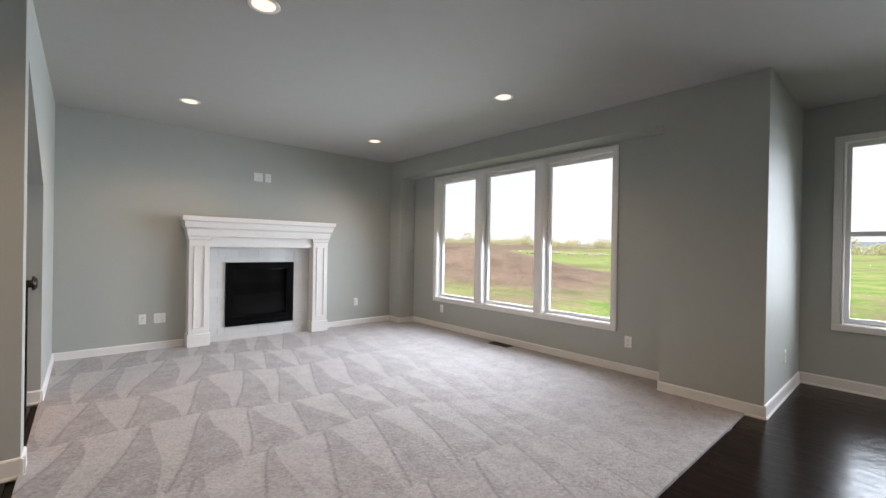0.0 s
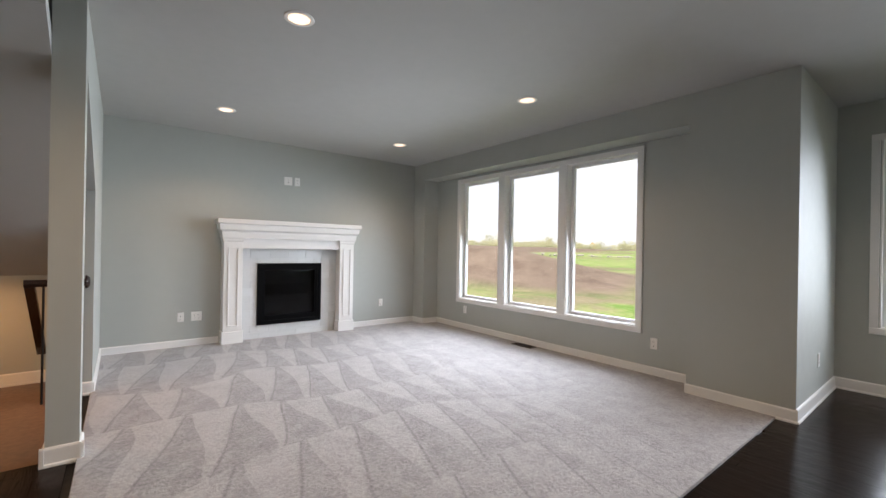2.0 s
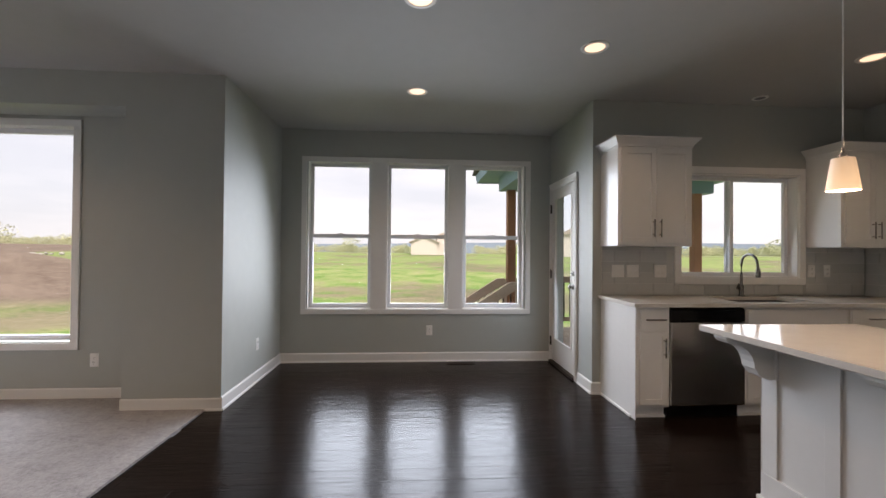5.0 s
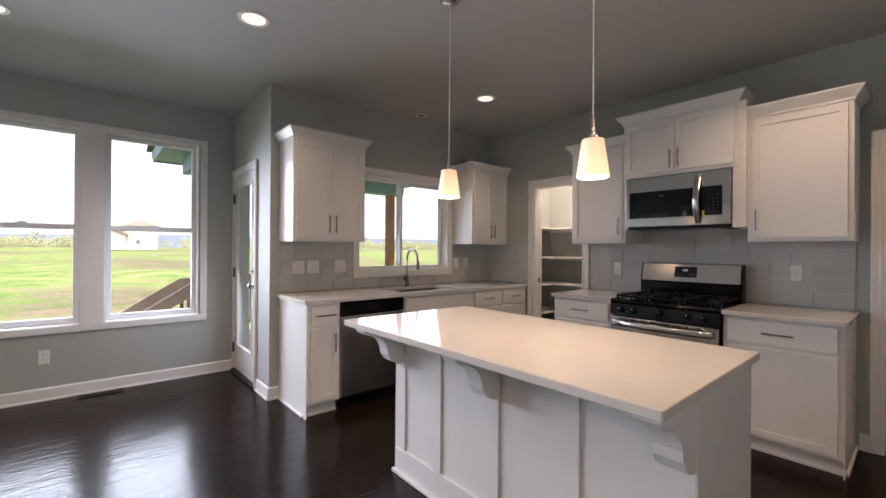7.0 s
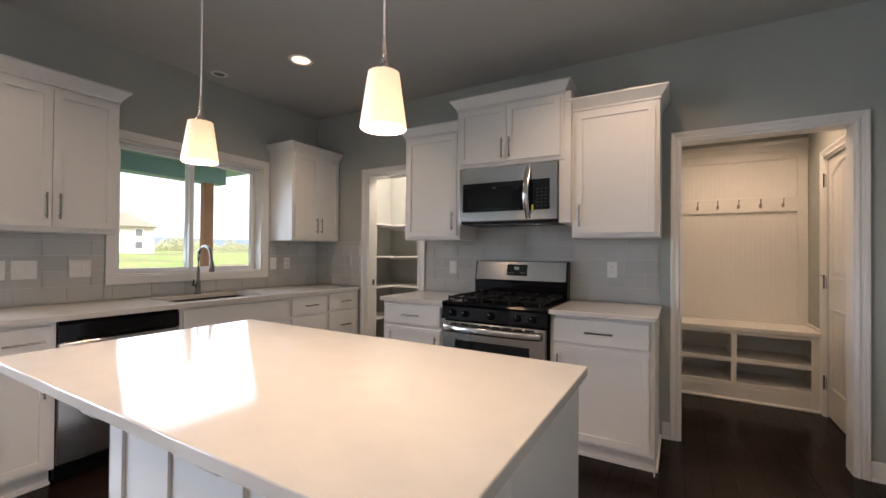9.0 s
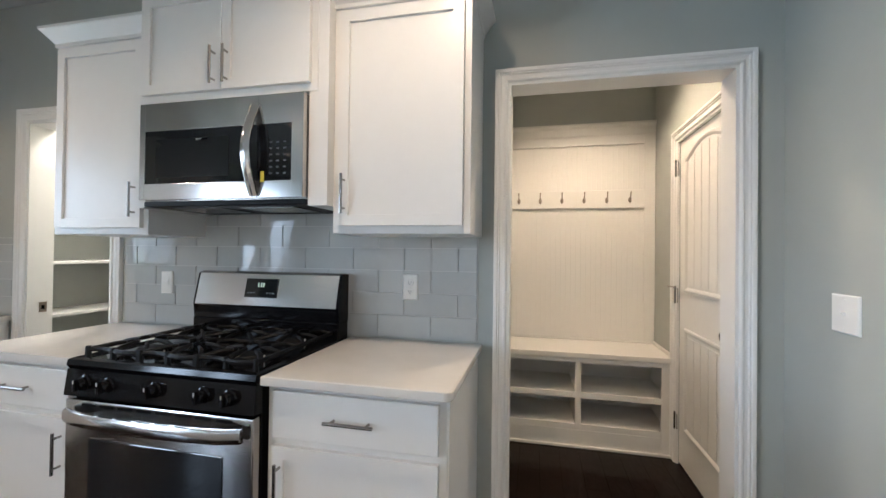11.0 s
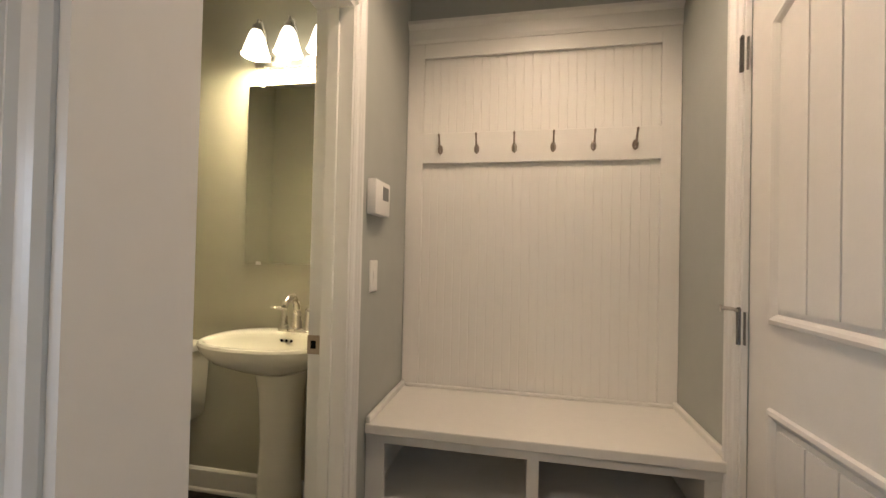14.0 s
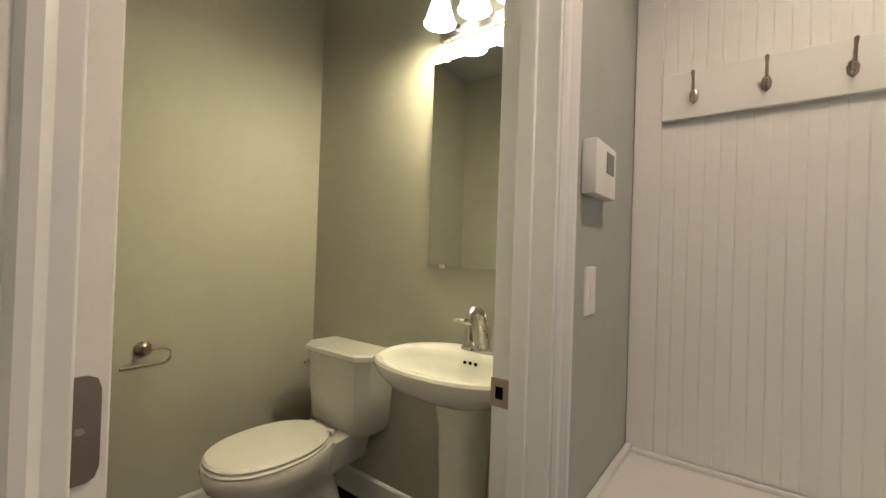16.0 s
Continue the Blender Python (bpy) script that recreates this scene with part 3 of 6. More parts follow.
def casing(name, m, w, h, label, wide=0.062, jamb=0.12):
    """Door casing round an opening w by h, in its own space: opening from x 0 to w, wall face at y 0, wall behind."""
    t = thing(name, m, label, "door trim", kind="structure")
    prof = [(0, 0), (0, -0.010), (0.006, -0.016), (0.013, -0.0165), (0.017, -0.010), (wide * 0.52, -0.012), (wide * 0.6, -0.018), (wide * 0.68, -0.0165), (wide * 0.75, -0.022), (wide - 0.003, -0.023), (wide, -0.021), (wide, 0)]
    part("casing_side", loft([[(-o, y, 0) for o, y in prof], [(-o, y, h + o) for o, y in prof]]), TRIM, t)
    part("casing_side", loft([[(w + o, y, 0) for o, y in prof], [(w + o, y, h + o) for o, y in prof]]), TRIM, t)
    part("casing_head", loft([[(-o, y, h + o) for o, y in prof], [(w + o, y, h + o) for o, y in prof]]), TRIM, t)
    bm = box(0, -0.006, 0, 0.012, jamb, h - 0.012)
    box(w - 0.012, -0.006, 0, w, jamb, h - 0.012, 0, bm)
    box(0, -0.006, h - 0.012, w, jamb, h, 0, bm)
    part("jamb", bm, TRIM, t)
    return t


def window_case(t, x0, x1, z0, z1, wide):
    for n, b in (("casing_side", (x0, -0.018, z0 + wide, x0 + wide, 0, z1 - wide)), ("casing_side", (x1 - wide, -0.018, z0 + wide, x1, 0, z1 - wide)),
                 ("casing_head", (x0, -0.019, z1 - wide, x1, 0, z1)), ("casing_foot", (x0, -0.019, z0, x1, 0, z0 + wide))):
        part(n, box(*b, 0.003), TRIM, t)


def frame_bm(x0, x1, z0, z1, y0, y1, wide, foot=None):
    foot = foot or wide
    bm = box(x0, y0, z0, x0 + wide, y1, z1, 0.002)
    box(x1 - wide, y0, z0, x1, y1, z1, 0.002, bm)
    box(x0 + wide, y0, z1 - wide, x1 - wide, y1, z1, 0.002, bm)
    return box(x0 + wide, y0, z0, x1 - wide, y1, z0 + foot, 0.002, bm)


def pane(t, x0, x1, z0, z1, y):
    return part("pane", box(x0, y, z0, x1, y + 0.005, z1), GLASS, t, "clear glass", shadow=False)


def living_windows():
    t = thing("window_1", pose(4.547, 5.39, 0, 0, 0, -90), "three tall fixed white windows in one frame", "window", kind="structure")
    window_case(t, 0, 3.052, 0.43, 2.42, 0.062)
    for a, b in WINS:
        x0, x1 = 5.39 - b, 5.39 - a
        part("window_frame", frame_bm(x0, x1, 0.49, 2.37, -0.004, 0.15, 0.012), TRIM, t)
        s = part("sash", frame_bm(x0 + 0.012, x1 - 0.012, 0.502, 2.358, 0.085, 0.125, 0.04), VINYL, t)
        part("pane", box(x0 + 0.05, 0.1, 0.54, x1 - 0.05, 0.105, 2.32), GLASS, s, "clear glass", shadow=False)
    for a, b in ((4.34, 4.46), (3.30, 3.41)):
        part("mullion", box(5.39 - b, -0.017, 0.492, 5.39 - a, 0, 2.358, 0.002), TRIM, t)


def nook_windows():
    t = thing("window_2", pose(5.69, 0.775, 0, 0, 0, -90), "three white double hung windows in one frame", "window", kind="structure")
    window_case(t, 0, 2.72, 0.565, 2.415, 0.06)
    for a, b in NOOK:
        x0, x1 = 0.775 - b, 0.775 - a
        part("window_frame", frame_bm(x0, x1, 0.62, 2.37, -0.004, 0.15, 0.012), TRIM, t)
        up = part("upper_sash", frame_bm(x0 + 0.014, x1 - 0.014, 1.465, 2.356, 0.1, 0.13, 0.035, 0.045), VINYL, t)
        part("pane", box(x0 + 0.045, 0.114, 1.505, x1 - 0.045, 0.119, 2.325), GLASS, up, "clear glass", shadow=False)
        lo = part("lower_sash", frame_bm(x0 + 0.014, x1 - 0.014, 0.634, 1.51, 0.066, 0.098, 0.038, 0.05), VINYL, t)
        part("pane", box(x0 + 0.048, 0.08, 0.68, x1 - 0.048, 0.085, 1.475), GLASS, lo, "clear glass", shadow=False)
        lk = box((x0 + x1) / 2 - 0.03, 0.066, 1.511, (x0 + x1) / 2 + 0.03, 0.09, 1.523, 0.003)
        part("sash_lock", lk, VINYL, lo)
    for a, b in ((-0.21, -0.04), (-1.12, -0.96)):
        part("mullion", box(0.775 - b, -0.017, 0.625, 0.775 - a, 0, 2.355, 0.002), TRIM, t)


def kitchen_window():
    t = thing("window_3", pose(4.5, -2.99, 0, 0, 0, -90), "white sliding window above the kitchen sink", "window", kind="structure")
    window_case(t, 0, 1.31, 1.02, 2.135, 0.062)
    part("window_frame", frame_bm(0.06, 1.25, 1.08, 2.07, -0.004, 0.15, 0.014), TRIM, t)
    for n, x0, x1, y in (("fixed_sash", 0.6, 1.235, 0.1), ("sliding_sash", 0.075, 0.64, 0.062)):
        s = part(n, frame_bm(x0, x1, 1.095, 2.055, y, y + 0.034, 0.036), VINYL, t)
        part("pane", box(x0 + 0.03, y + 0.015, 1.125, x1 - 0.03, y + 0.02, 2.025), GLASS, s, "clear glass", shadow=False)
    for z in (1.35, 1.78):
        part("sash_latch", box(0.612, 0.05, z, 0.63, 0.062, z + 0.06, 0.003), VINYL, t)


def door_knob(parent, x, z):
    bm = lathe([(0.03, 0), (0.03, 0.005), (0.012, 0.01), (0.011, 0.026), (0.02, 0.03), (0.027, 0.04), (0.026, 0.05), (0.012, 0.056)], 20, (x, 0, z), "y")
    return part("door_knob", bm, DARKNICKEL, parent, "dark nickel knob", smooth=True)


def patio_door():
    casing("door_trim_patio", pose(5.66, -2.2, 0, 0, 0, 180), 0.76, 2.07, "white casing round the glazed patio door", jamb=0.15)
    t = thing("door_1", pose(5.645, -2.2, 0, 0, 0, 180), "white full-light patio door, closed, with dark knob", "door", kind="structure")
    w = 0.735
    part("door_frame", frame_bm(0, w, 0.03, 2.055, 0.006, 0.05, 0.105, 0.25), DOORW, t)
    part("glass_bead", frame_bm(0.1, w - 0.1, 0.275, 1.955, -0.003, 0.01, 0.022), DOORW, t)
    part("pane", box(0.118, 0.024, 0.29, w - 0.118, 0.03, 1.94), DOORGLASS, t, "clear glass", shadow=False)
    door_knob(t, w - 0.05, 0.95)
    part("deadbolt", lathe([(0.026, 0), (0.026, 0.012), (0.01, 0.016), (0.009, 0.03)], 18, (w - 0.05, 0.004, 1.09), "y"), DARKNICKEL, t, smooth=True)
    part("threshold", box(-0.01, -0.03, 0, w + 0.02, 0.14, 0.026, 0.004), VENT, t, "dark bronze threshold")
    for z in (0.25, 1.05, 1.83):
        hinge(t, -0.006, z)


def hinge(t, x, z, name="hinge"):
    bm = tube([(x, -0.008, z - 0.05), (x, -0.008, z + 0.05)], 0.0075, 10)
    lathe([(0.009, 0), (0.005, 0.01)], 10, (x, -0.008, z + 0.05), "z", bm)
    box(x - 0.02, -0.003, z - 0.048, x + 0.02, 0.001, z + 0.048, 0, bm)
    return part(name, bm, DARKNICKEL, t, "dark nickel hinge")


def offset_outline(pts, d):
    """Shrinks a closed outline, given counter-clockwise, by d."""
    out = []
    n = len(pts)
    for i in range(n):
        p, a, b = Vector(pts[i]), Vector(pts[i - 1]), Vector(pts[(i + 1) % n])
        n1 = Vector((-(p - a).y, (p - a).x)).normalized()
        n2 = Vector((-(b - p).y, (b - p).x)).normalized()
        m = (n1 + n2).normalized()
        out.append(tuple(p + m * d / max(0.3, m.dot(n1))))
    return out


def mudroom_door():
    """Two-panel arch-top plank door, closed, hinged at local x 0."""
    t = thing("door_2", pose(0.005, -6.02, 0, 0, 0, 90), "white arch-top two-panel interior door, closed, with dark knob", "door", kind="structure")
    w, h = 0.83, 2.03
    part("slab", box(0.008, 0.014, 0.012, w, 0.049, h, 0.002), DOORW, t)
    lo = [(0.115, 0.24), (w - 0.11, 0.24), (w - 0.11, 0.87), (0.115, 0.87)]
    crown = [(0.115 + (w - 0.225) * (1 - k / 12), 1.90 + 0.085 * math.sin(math.pi * (1 - k / 12))) for k in range(13)]
    up = [(0.115, 1.09), (w - 0.11, 1.09), *crown]
    for pts in (lo, up):
        rings = []
        for d, y in ((0, 0.0145), (0.004, 0.004), (0.014, 0.002), (0.022, 0.006), (0.03, 0.0135)):
            rings.append([(x, y, z) for x, z in offset_outline(pts, d)])
        part("panel_moulding", loft(rings, cap=False), DOORW, t)
        inner = offset_outline(pts, 0.045)
        xs = [p[0] for p in inner]
        x0, x1 = min(xs), max(xs)
        for k in range(5):
            a, b = x0 + (x1 - x0) * k / 5 + 0.003, x0 + (x1 - x0) * (k + 1) / 5 - 0.003
            zb = min(p[1] for p in inner)

            def top(x):
                if pts is lo:
                    return max(p[1] for p in inner)
                return 1.855 + 0.085 * math.sin(math.pi * (x - 0.115) / (w - 0.225))
            part("plank", prism([(a, zb), (b, zb), (b, top(b)), ((a + b) / 2, top((a + b) / 2)), (a, top(a))], "y", 0.0085, 0.0145), DOORW, t)
    door_knob(t, w - 0.06, 0.94)
    part("deadbolt", lathe([(0.03, 0), (0.03, 0.012), (0.012, 0.016), (0.011, 0.028)], 18, (w - 0.06, 0.012, 1.09), "y"), DARKNICKEL, t, smooth=True)
    for z in (0.265, 1.06, 1.865):
        hinge(t, 0.0, z)
    part("door_stop", tube([(0.0, -0.012, 1.11), (0.0, -0.03, 1.115), (-0.006, -0.05, 1.115), (-0.007, -0.055, 1.115)], [0.006, 0.006, 0.006, 0.011]), NICKEL, t, "nickel hinge-pin door stop", smooth=True)
    casing("door_trim_mudroom", pose(0.005, -6.02, 0, 0, 0, 90), 0.845, 2.045, "white casing round the mudroom door", jamb=0.01)


def trims():
    casing("door_trim_kitchen", pose(1.006, -4.93, 0, 0, 0, 180), 0.882, 2.051, "white fluted casing round the mudroom opening", wide=0.056, jamb=0.126)
    casing("door_trim_pantry", pose(3.765, -4.93, 0, 0, 0, 180), 0.62, 2.04, "white casing round the pantry opening", wide=0.075, jamb=0.126)
    t = bpy.data.objects["door_trim_pantry"]
    sp = part("strike_plate", box(0.012, 0.055, 0.93, 0.0135, 0.095, 0.99), BRONZE, t, "nickel strike plate")
    part("latch_hole", box(0.0125, 0.067, 0.948, 0.0142, 0.083, 0.972), DARK, sp)
    t = casing("door_trim_powder", pose(1.185, -5.155, 0, 0, 0, -90), 0.73, 2.045, "white casing and jamb of the powder room doorway", jamb=0.122)
    part("stop_bead", box(0.707, 0.04, 0, 0.718, 0.078, 2.03, 0.002), TRIM, t)
    part("stop_bead", box(0.012, 0.04, 0, 0.023, 0.078, 2.03, 0.002), TRIM, t)
    sp = part("strike_plate", box(0.715, 0.08, 0.93, 0.7185, 0.124, 0.99, 0.001), BRONZE, t, "nickel strike plate")
    part("latch_hole", box(0.7144, 0.094, 0.947, 0.717, 0.112, 0.973), DARK, sp)
    d = thing("door_3", pose(1.312, -5.184, 0.012, 0, 0, 0), "white powder room door standing open along the wall", "door", kind="structure")
    part("slab", box(0.0, -0.036, 0, 0.69, 0.0, 2.018, 0.002), DOORW, d)
    hg = part("hinge_leaf", prism([(-0.001, 1.035), (-0.001, 1.125), (-0.02, 1.125), (-0.026, 1.122), (-0.029, 1.113), (-0.029, 1.047), (-0.026, 1.038), (-0.02, 1.035)], "x", -0.003, 0.001), BRONZE, d, "dark nickel hinge leaf on the door edge")
    for y, z in ((-0.015, 1.08), (-0.006, 1.112), (-0.006, 1.048)):
        part("screw", lathe([(0.0045, -0.002), (0.0035, -0.004)], 12, (0, y, z), "x"), NICKEL, hg)


# ---- floors ----


def build_floor_base():
    structure("floor", box(-2.7, -6.62, -0.14, 5.84, 6.37, -0.016), SUBFLOOR, "dark espresso hardwood plank floor", "floor")
    bm = box(0.0, 1.13, -0.014, 4.547, 6.235, 0.016, 0.004)
    structure("carpet", bm, CARPET, "light grey wall-to-wall carpet with vacuum tracks", "carpet")
    bm = box(-1.5, 3.52, -0.014, -0.14, 5.45, -0.002)
    structure("landing_floor", bm, material("brown_landing_wood", (0.2, 0.1, 0.055), 0.35, vary=0.3, scale=5), "warm brown wooden stair landing", "floor")


def build_planks():
    """Boards run along y, 0.127 m wide, in staggered lengths."""
    rng = random.Random(4)
    fl = bpy.data.objects["floor"]
    meshes = {}

    def mesh_for(length):
        key = round(length, 3)
        if key not in meshes:
            bm = box(-0.0632, 0, -0.0155, 0.0632, key, 0.0)
            top = [e for e in bm.edges if all(abs(v.co.z) < 1e-6 for v in e.verts)]
            bmesh.ops.bevel(bm, geom=top, offset=0.0009, segments=1, affect="EDGES")
            me = bpy.data.meshes.new("plank")
            bm.to_mesh(me)
            bm.free()
            me.materials.append(FLOOR)
            meshes[key] = me
        return meshes[key]

    rest = []
    count = 0
    x = -2.58
    while x < 5.69:
        runs = []
        cx = x + 0.0635
        if cx < -0.16:
            runs = [(-1.6, 3.52)]
        elif cx < 0.0:
            runs = [(-6.5, 4.8)] if cx > -0.05 else [(-1.6, 4.8)]
        elif cx < 4.25:
            runs = [(-6.55, 1.13)]
        elif cx < 4.52:
            runs = [(-6.2, 1.01)]
        else:
            runs = [(-2.2, 1.01)]
        for lo, hi in runs:
            y = lo - rng.random() * 0.9
            while y < hi:
                ln = rng.choice((0.62, 0.78, 0.94, 1.1, 1.26, 1.4))
                a, b = max(lo, y), min(hi, y + ln)
                if b - a > 0.03:
                    near = cx > 0.6 and -2.2 < (a + b) / 2 < 1.1 or -0.05 < cx < 1.2 and (a + b) / 2 < -2
                    if near and count < 298:
                        ob = new("plank", mesh_for(b - a - 0.0008))
                        ob.parent = fl
                        ob.location = (cx, a, rng.uniform(-0.0006, 0.0))
                        count += 1
                    else:
                        rest.append((cx, a, b))
                y += ln
        x += 0.127
    verts, faces = [], []
    for cx, a, b in rest:
        n = len(verts)
        z = rng.uniform(-0.0006, 0)
        verts += [(cx - 0.0632, a, -0.015), (cx + 0.0632, a, -0.015), (cx + 0.0632, b - 0.0008, -0.015), (cx - 0.0632, b - 0.0008, -0.015),
                  (cx - 0.0626, a + 0.0006, z), (cx + 0.0626, a + 0.0006, z), (cx + 0.0626, b - 0.0014, z), (cx - 0.0626, b - 0.0014, z)]
        faces += [(n + 4, n + 5, n + 6, n + 7), (n, n + 1, n + 5, n + 4), (n + 1, n + 2, n + 6, n + 5), (n + 2, n + 3, n + 7, n + 6), (n + 3, n, n + 4, n + 7)]
    me = bpy.data.meshes.new("planks")
    me.from_pydata(verts, [], faces)
    me.materials.append(FLOOR)
    ob = new("planks", me)
    ob.parent = fl
    tagged(ob, kind="stuff")


def tile_field(name, m, x0, x1, z0, z1, label, skip=(), start=0.0, tile=None, joint=None):
    """Glossy 0.25 x 0.102 m tiles in running bond, on grout, at local y 0 facing -y."""
    t = thing(name, m, label, "tiles", kind="structure")
    meshes = {}

    def mesh_for(w, h):
        key = (round(w, 3), round(h, 3))
        if key not in meshes:
            bm = box(0, -0.009, 0, w, -0.001, h)
            front = [e for e in bm.edges if all(v.co.y < -0.008 for v in e.verts)]
            bmesh.ops.bevel(bm, geom=front, offset=0.0022, segments=2, affect="EDGES")
            me = bpy.data.meshes.new("tile")
            bm.to_mesh(me)
            bm.free()
            me.materials.append(tile or TILE)
            meshes[key] = me
        return meshes[key]

    cells = wall_bm("y", -0.0035, 0.0, x0, x1, z0, z1, skip)
    part("grout", cells, joint or GROUT, t)
    rng = random.Random(9)
    z, r = z0, 0
    while z < z1 - 0.004:
        zt = min(z1, z + 0.1015)
        x = x0 - start - (0.125 if r % 2 else 0.0)
        while x < x1:
            a, b = max(x0, x), min(x1, x + 0.25)
            pieces = [(a, b, z, zt)]
            for s in skip:
                cut = []
                for p in pieces:
                    if s[0] >= p[1] or s[1] <= p[0] or s[2] >= p[3] or s[3] <= p[2]:
                        cut.append(p)
                        continue
                    cut += [(p[0], s[0], p[2], p[3]), (s[1], p[1], p[2], p[3])]
                    lo, hi = max(p[0], s[0]), min(p[1], s[1])
                    cut += [(lo, hi, p[2], s[2]), (lo, hi, s[3], p[3])]
                pieces = cut
            for p in pieces:
                if p[1] - p[0] > 0.012 and p[3] - p[2] > 0.008:
                    ob = new("tile", mesh_for(p[1] - p[0] - 0.0025, p[3] - p[2] - 0.0025))
                    ob.parent = t
                    ob.matrix_local = pose(p[0], rng.uniform(-0.0006, 0.0002), p[2], rng.uniform(-0.15, 0.15), 0, rng.uniform(-0.15, 0.15))
            x += 0.25
        z, r = z + 0.1015, r + 1
    return t

# ---- living room things ----


def fireplace():
    t = thing("fireplace", pose(2.12, 6.235, 0), "white mantel fireplace with pale tile and black gas insert", "fireplace")
    L, R, F = -0.90, 0.90, -0.165
    for x0, x1 in ((L, L + 0.225), (R - 0.225, R)):
        leg = part("mantel_leg", box(x0, F, 0.17, x1, -0.002, 1.36, 0.003), TRIM, t)
        part("plinth", box(x0 - 0.014, F - 0.014, 0, x1 + 0.014, -0.002, 0.17, 0.004), TRIM, leg)
        part("panel_trim", frame_bm(x0 + 0.05, x1 - 0.05, 0.24, 1.26, F - 0.012, F + 0.002, 0.014), TRIM, leg)
        part("capital", loft([[(x0 - o, F - o, z), (x1 + o, F - o, z), (x1 + o, -0.002, z), (x0 - o, -0.002, z)] for o, z in ((0.0, 1.33), (0.008, 1.345), (0.012, 1.37), (0.02, 1.385))]), TRIM, leg)
    part("frieze", box(L + 0.225, F + 0.03, 1.25, R - 0.225, -0.002, 1.385, 0.002), TRIM, t)
    steps = ((0.02, 1.385), (0.03, 1.44), (0.03, 1.468), (0.055, 1.49), (0.06, 1.54), (0.06, 1.558), (0.085, 1.57), (0.085, 1.617), (0.078, 1.625))
    part("mantel_shelf", loft([[(L - o, F - o * 1.1, z), (R + o, F - o * 1.1, z), (R + o, -0.002, z), (L - o, -0.002, z)] for o, z in steps]), TRIM, t)
    x0, x1, z0, z1 = -0.46, 0.435, 0.195, 1.045
    sur = part("surround", wall_bm("y", -0.016, -0.002, L + 0.225, R - 0.225, 0.0, 1.25, [(x0 + 0.01, x1 - 0.01, z0 + 0.01, z1 - 0.01)]), GROUT, t)
    ins = part("insert_frame", frame_bm(x0, x1, z0, z1, -0.05, -0.016, 0.055), SOOT, t, "black metal insert frame")
    part("inner_frame", frame_bm(x0 + 0.055, x1 - 0.055, z0 + 0.055, z1 - 0.055, -0.04, -0.012, 0.04, 0.07), SOOT, ins)
    part("firebox", loft([[(x0 + 0.06, 0.0, z0 + 0.05), (x1 - 0.06, 0.0, z0 + 0.05), (x1 - 0.06, 0.0, z1 - 0.05), (x0 + 0.06, 0.0, z1 - 0.05)], [(x0 + 0.1, 0.11, z0 + 0.06), (x1 - 0.1, 0.11, z0 + 0.06), (x1 - 0.1, 0.11, z1 - 0.1), (x0 + 0.1, 0.11, z1 - 0.1)]], cap=False), DARK, ins)
    part("firebox_back", box(x0 + 0.09, 0.105, z0 + 0.05, x1 - 0.09, 0.115, z1 - 0.05), DARK, ins)
    part("ember_bed", box(x0 + 0.11, -0.005, z0 + 0.06, x1 - 0.11, 0.1, z0 + 0.14, 0.01), LOG, ins)
    rng = random.Random(3)
    for k in range(4):
        a = x0 + 0.15 + 0.13 * k
        part("log", tube([(a, 0.03 + 0.02 * (k % 2), z0 + 0.16), (a + 0.12, 0.05, z0 + 0.18 + 0.03 * rng.random()), (a + 0.24, 0.04, z0 + 0.17)], [0.025, 0.03, 0.022], 9), LOG, ins)
    part("glass_front", box(x0 + 0.09, -0.022, z0 + 0.12, x1 - 0.09, -0.018, z1 - 0.09), glass("smoked_glass", (0.12, 0.12, 0.13), 0.6), ins, "smoked glass", shadow=False)


def plate(name, m, kind, w=0.072, h=0.117, label="white plastic wall outlet", gangs=1):
    """Wall plate at local y 0 facing -y, centred on its origin."""
    t = thing(name, m, label, "outlet" if kind == "outlet" else "switch")
    part("cover", loft([[(x, y, z) for x, z in ((-a, -b), (a, -b), (a, b), (-a, b))] for a, b, y in ((w / 2, h / 2, 0.0005), (w / 2, h / 2, -0.003), (w / 2 - 0.004, h / 2 - 0.004, -0.006))]), PLASTIC, t)
    for g in range(gangs):
        cx = (g - (gangs - 1) / 2) * 0.046
        if kind == "outlet":
            for z in (-0.02, 0.02):
                s = part("socket", lathe([(0.0165, 0.005), (0.0165, 0.0085), (0.015, 0.009)], 18, (cx, 0, z), "y"), PLASTIC, t)
                for dx in (-0.006, 0.006):
                    part("slot", box(cx + dx - 0.001, -0.0094, z - 0.002, cx + dx + 0.001, -0.0088, z + 0.007), DARK, s)
                part("ground_hole", lathe([(0.0025, 0.0086), (0.0025, 0.0094)], 10, (cx, 0, z - 0.008), "y"), DARK, s)
        elif kind == "switch":
            part("rocker", prism([(-0.0065, -0.033), (-0.0105, 0.0), (-0.0065, 0.033), (-0.004, 0.033), (-0.004, -0.033)], "x", cx - 0.016, cx + 0.016), PLASTIC, t)
        elif kind == "toggle":
            part("toggle", prism([(-0.006, -0.006), (-0.018, 0.004), (-0.016, 0.009), (-0.006, 0.006)], "x", cx - 0.004, cx + 0.004), PLASTIC, t)
        if kind != "blank":
            for z in ((0,) if kind == "outlet" else (-0.042, 0.042)):
                part("screw", lathe([(0.003, 0.0055), (0.0025, 0.007)], 8, (cx, 0, z), "y"), PLASTIC, t)
    return t


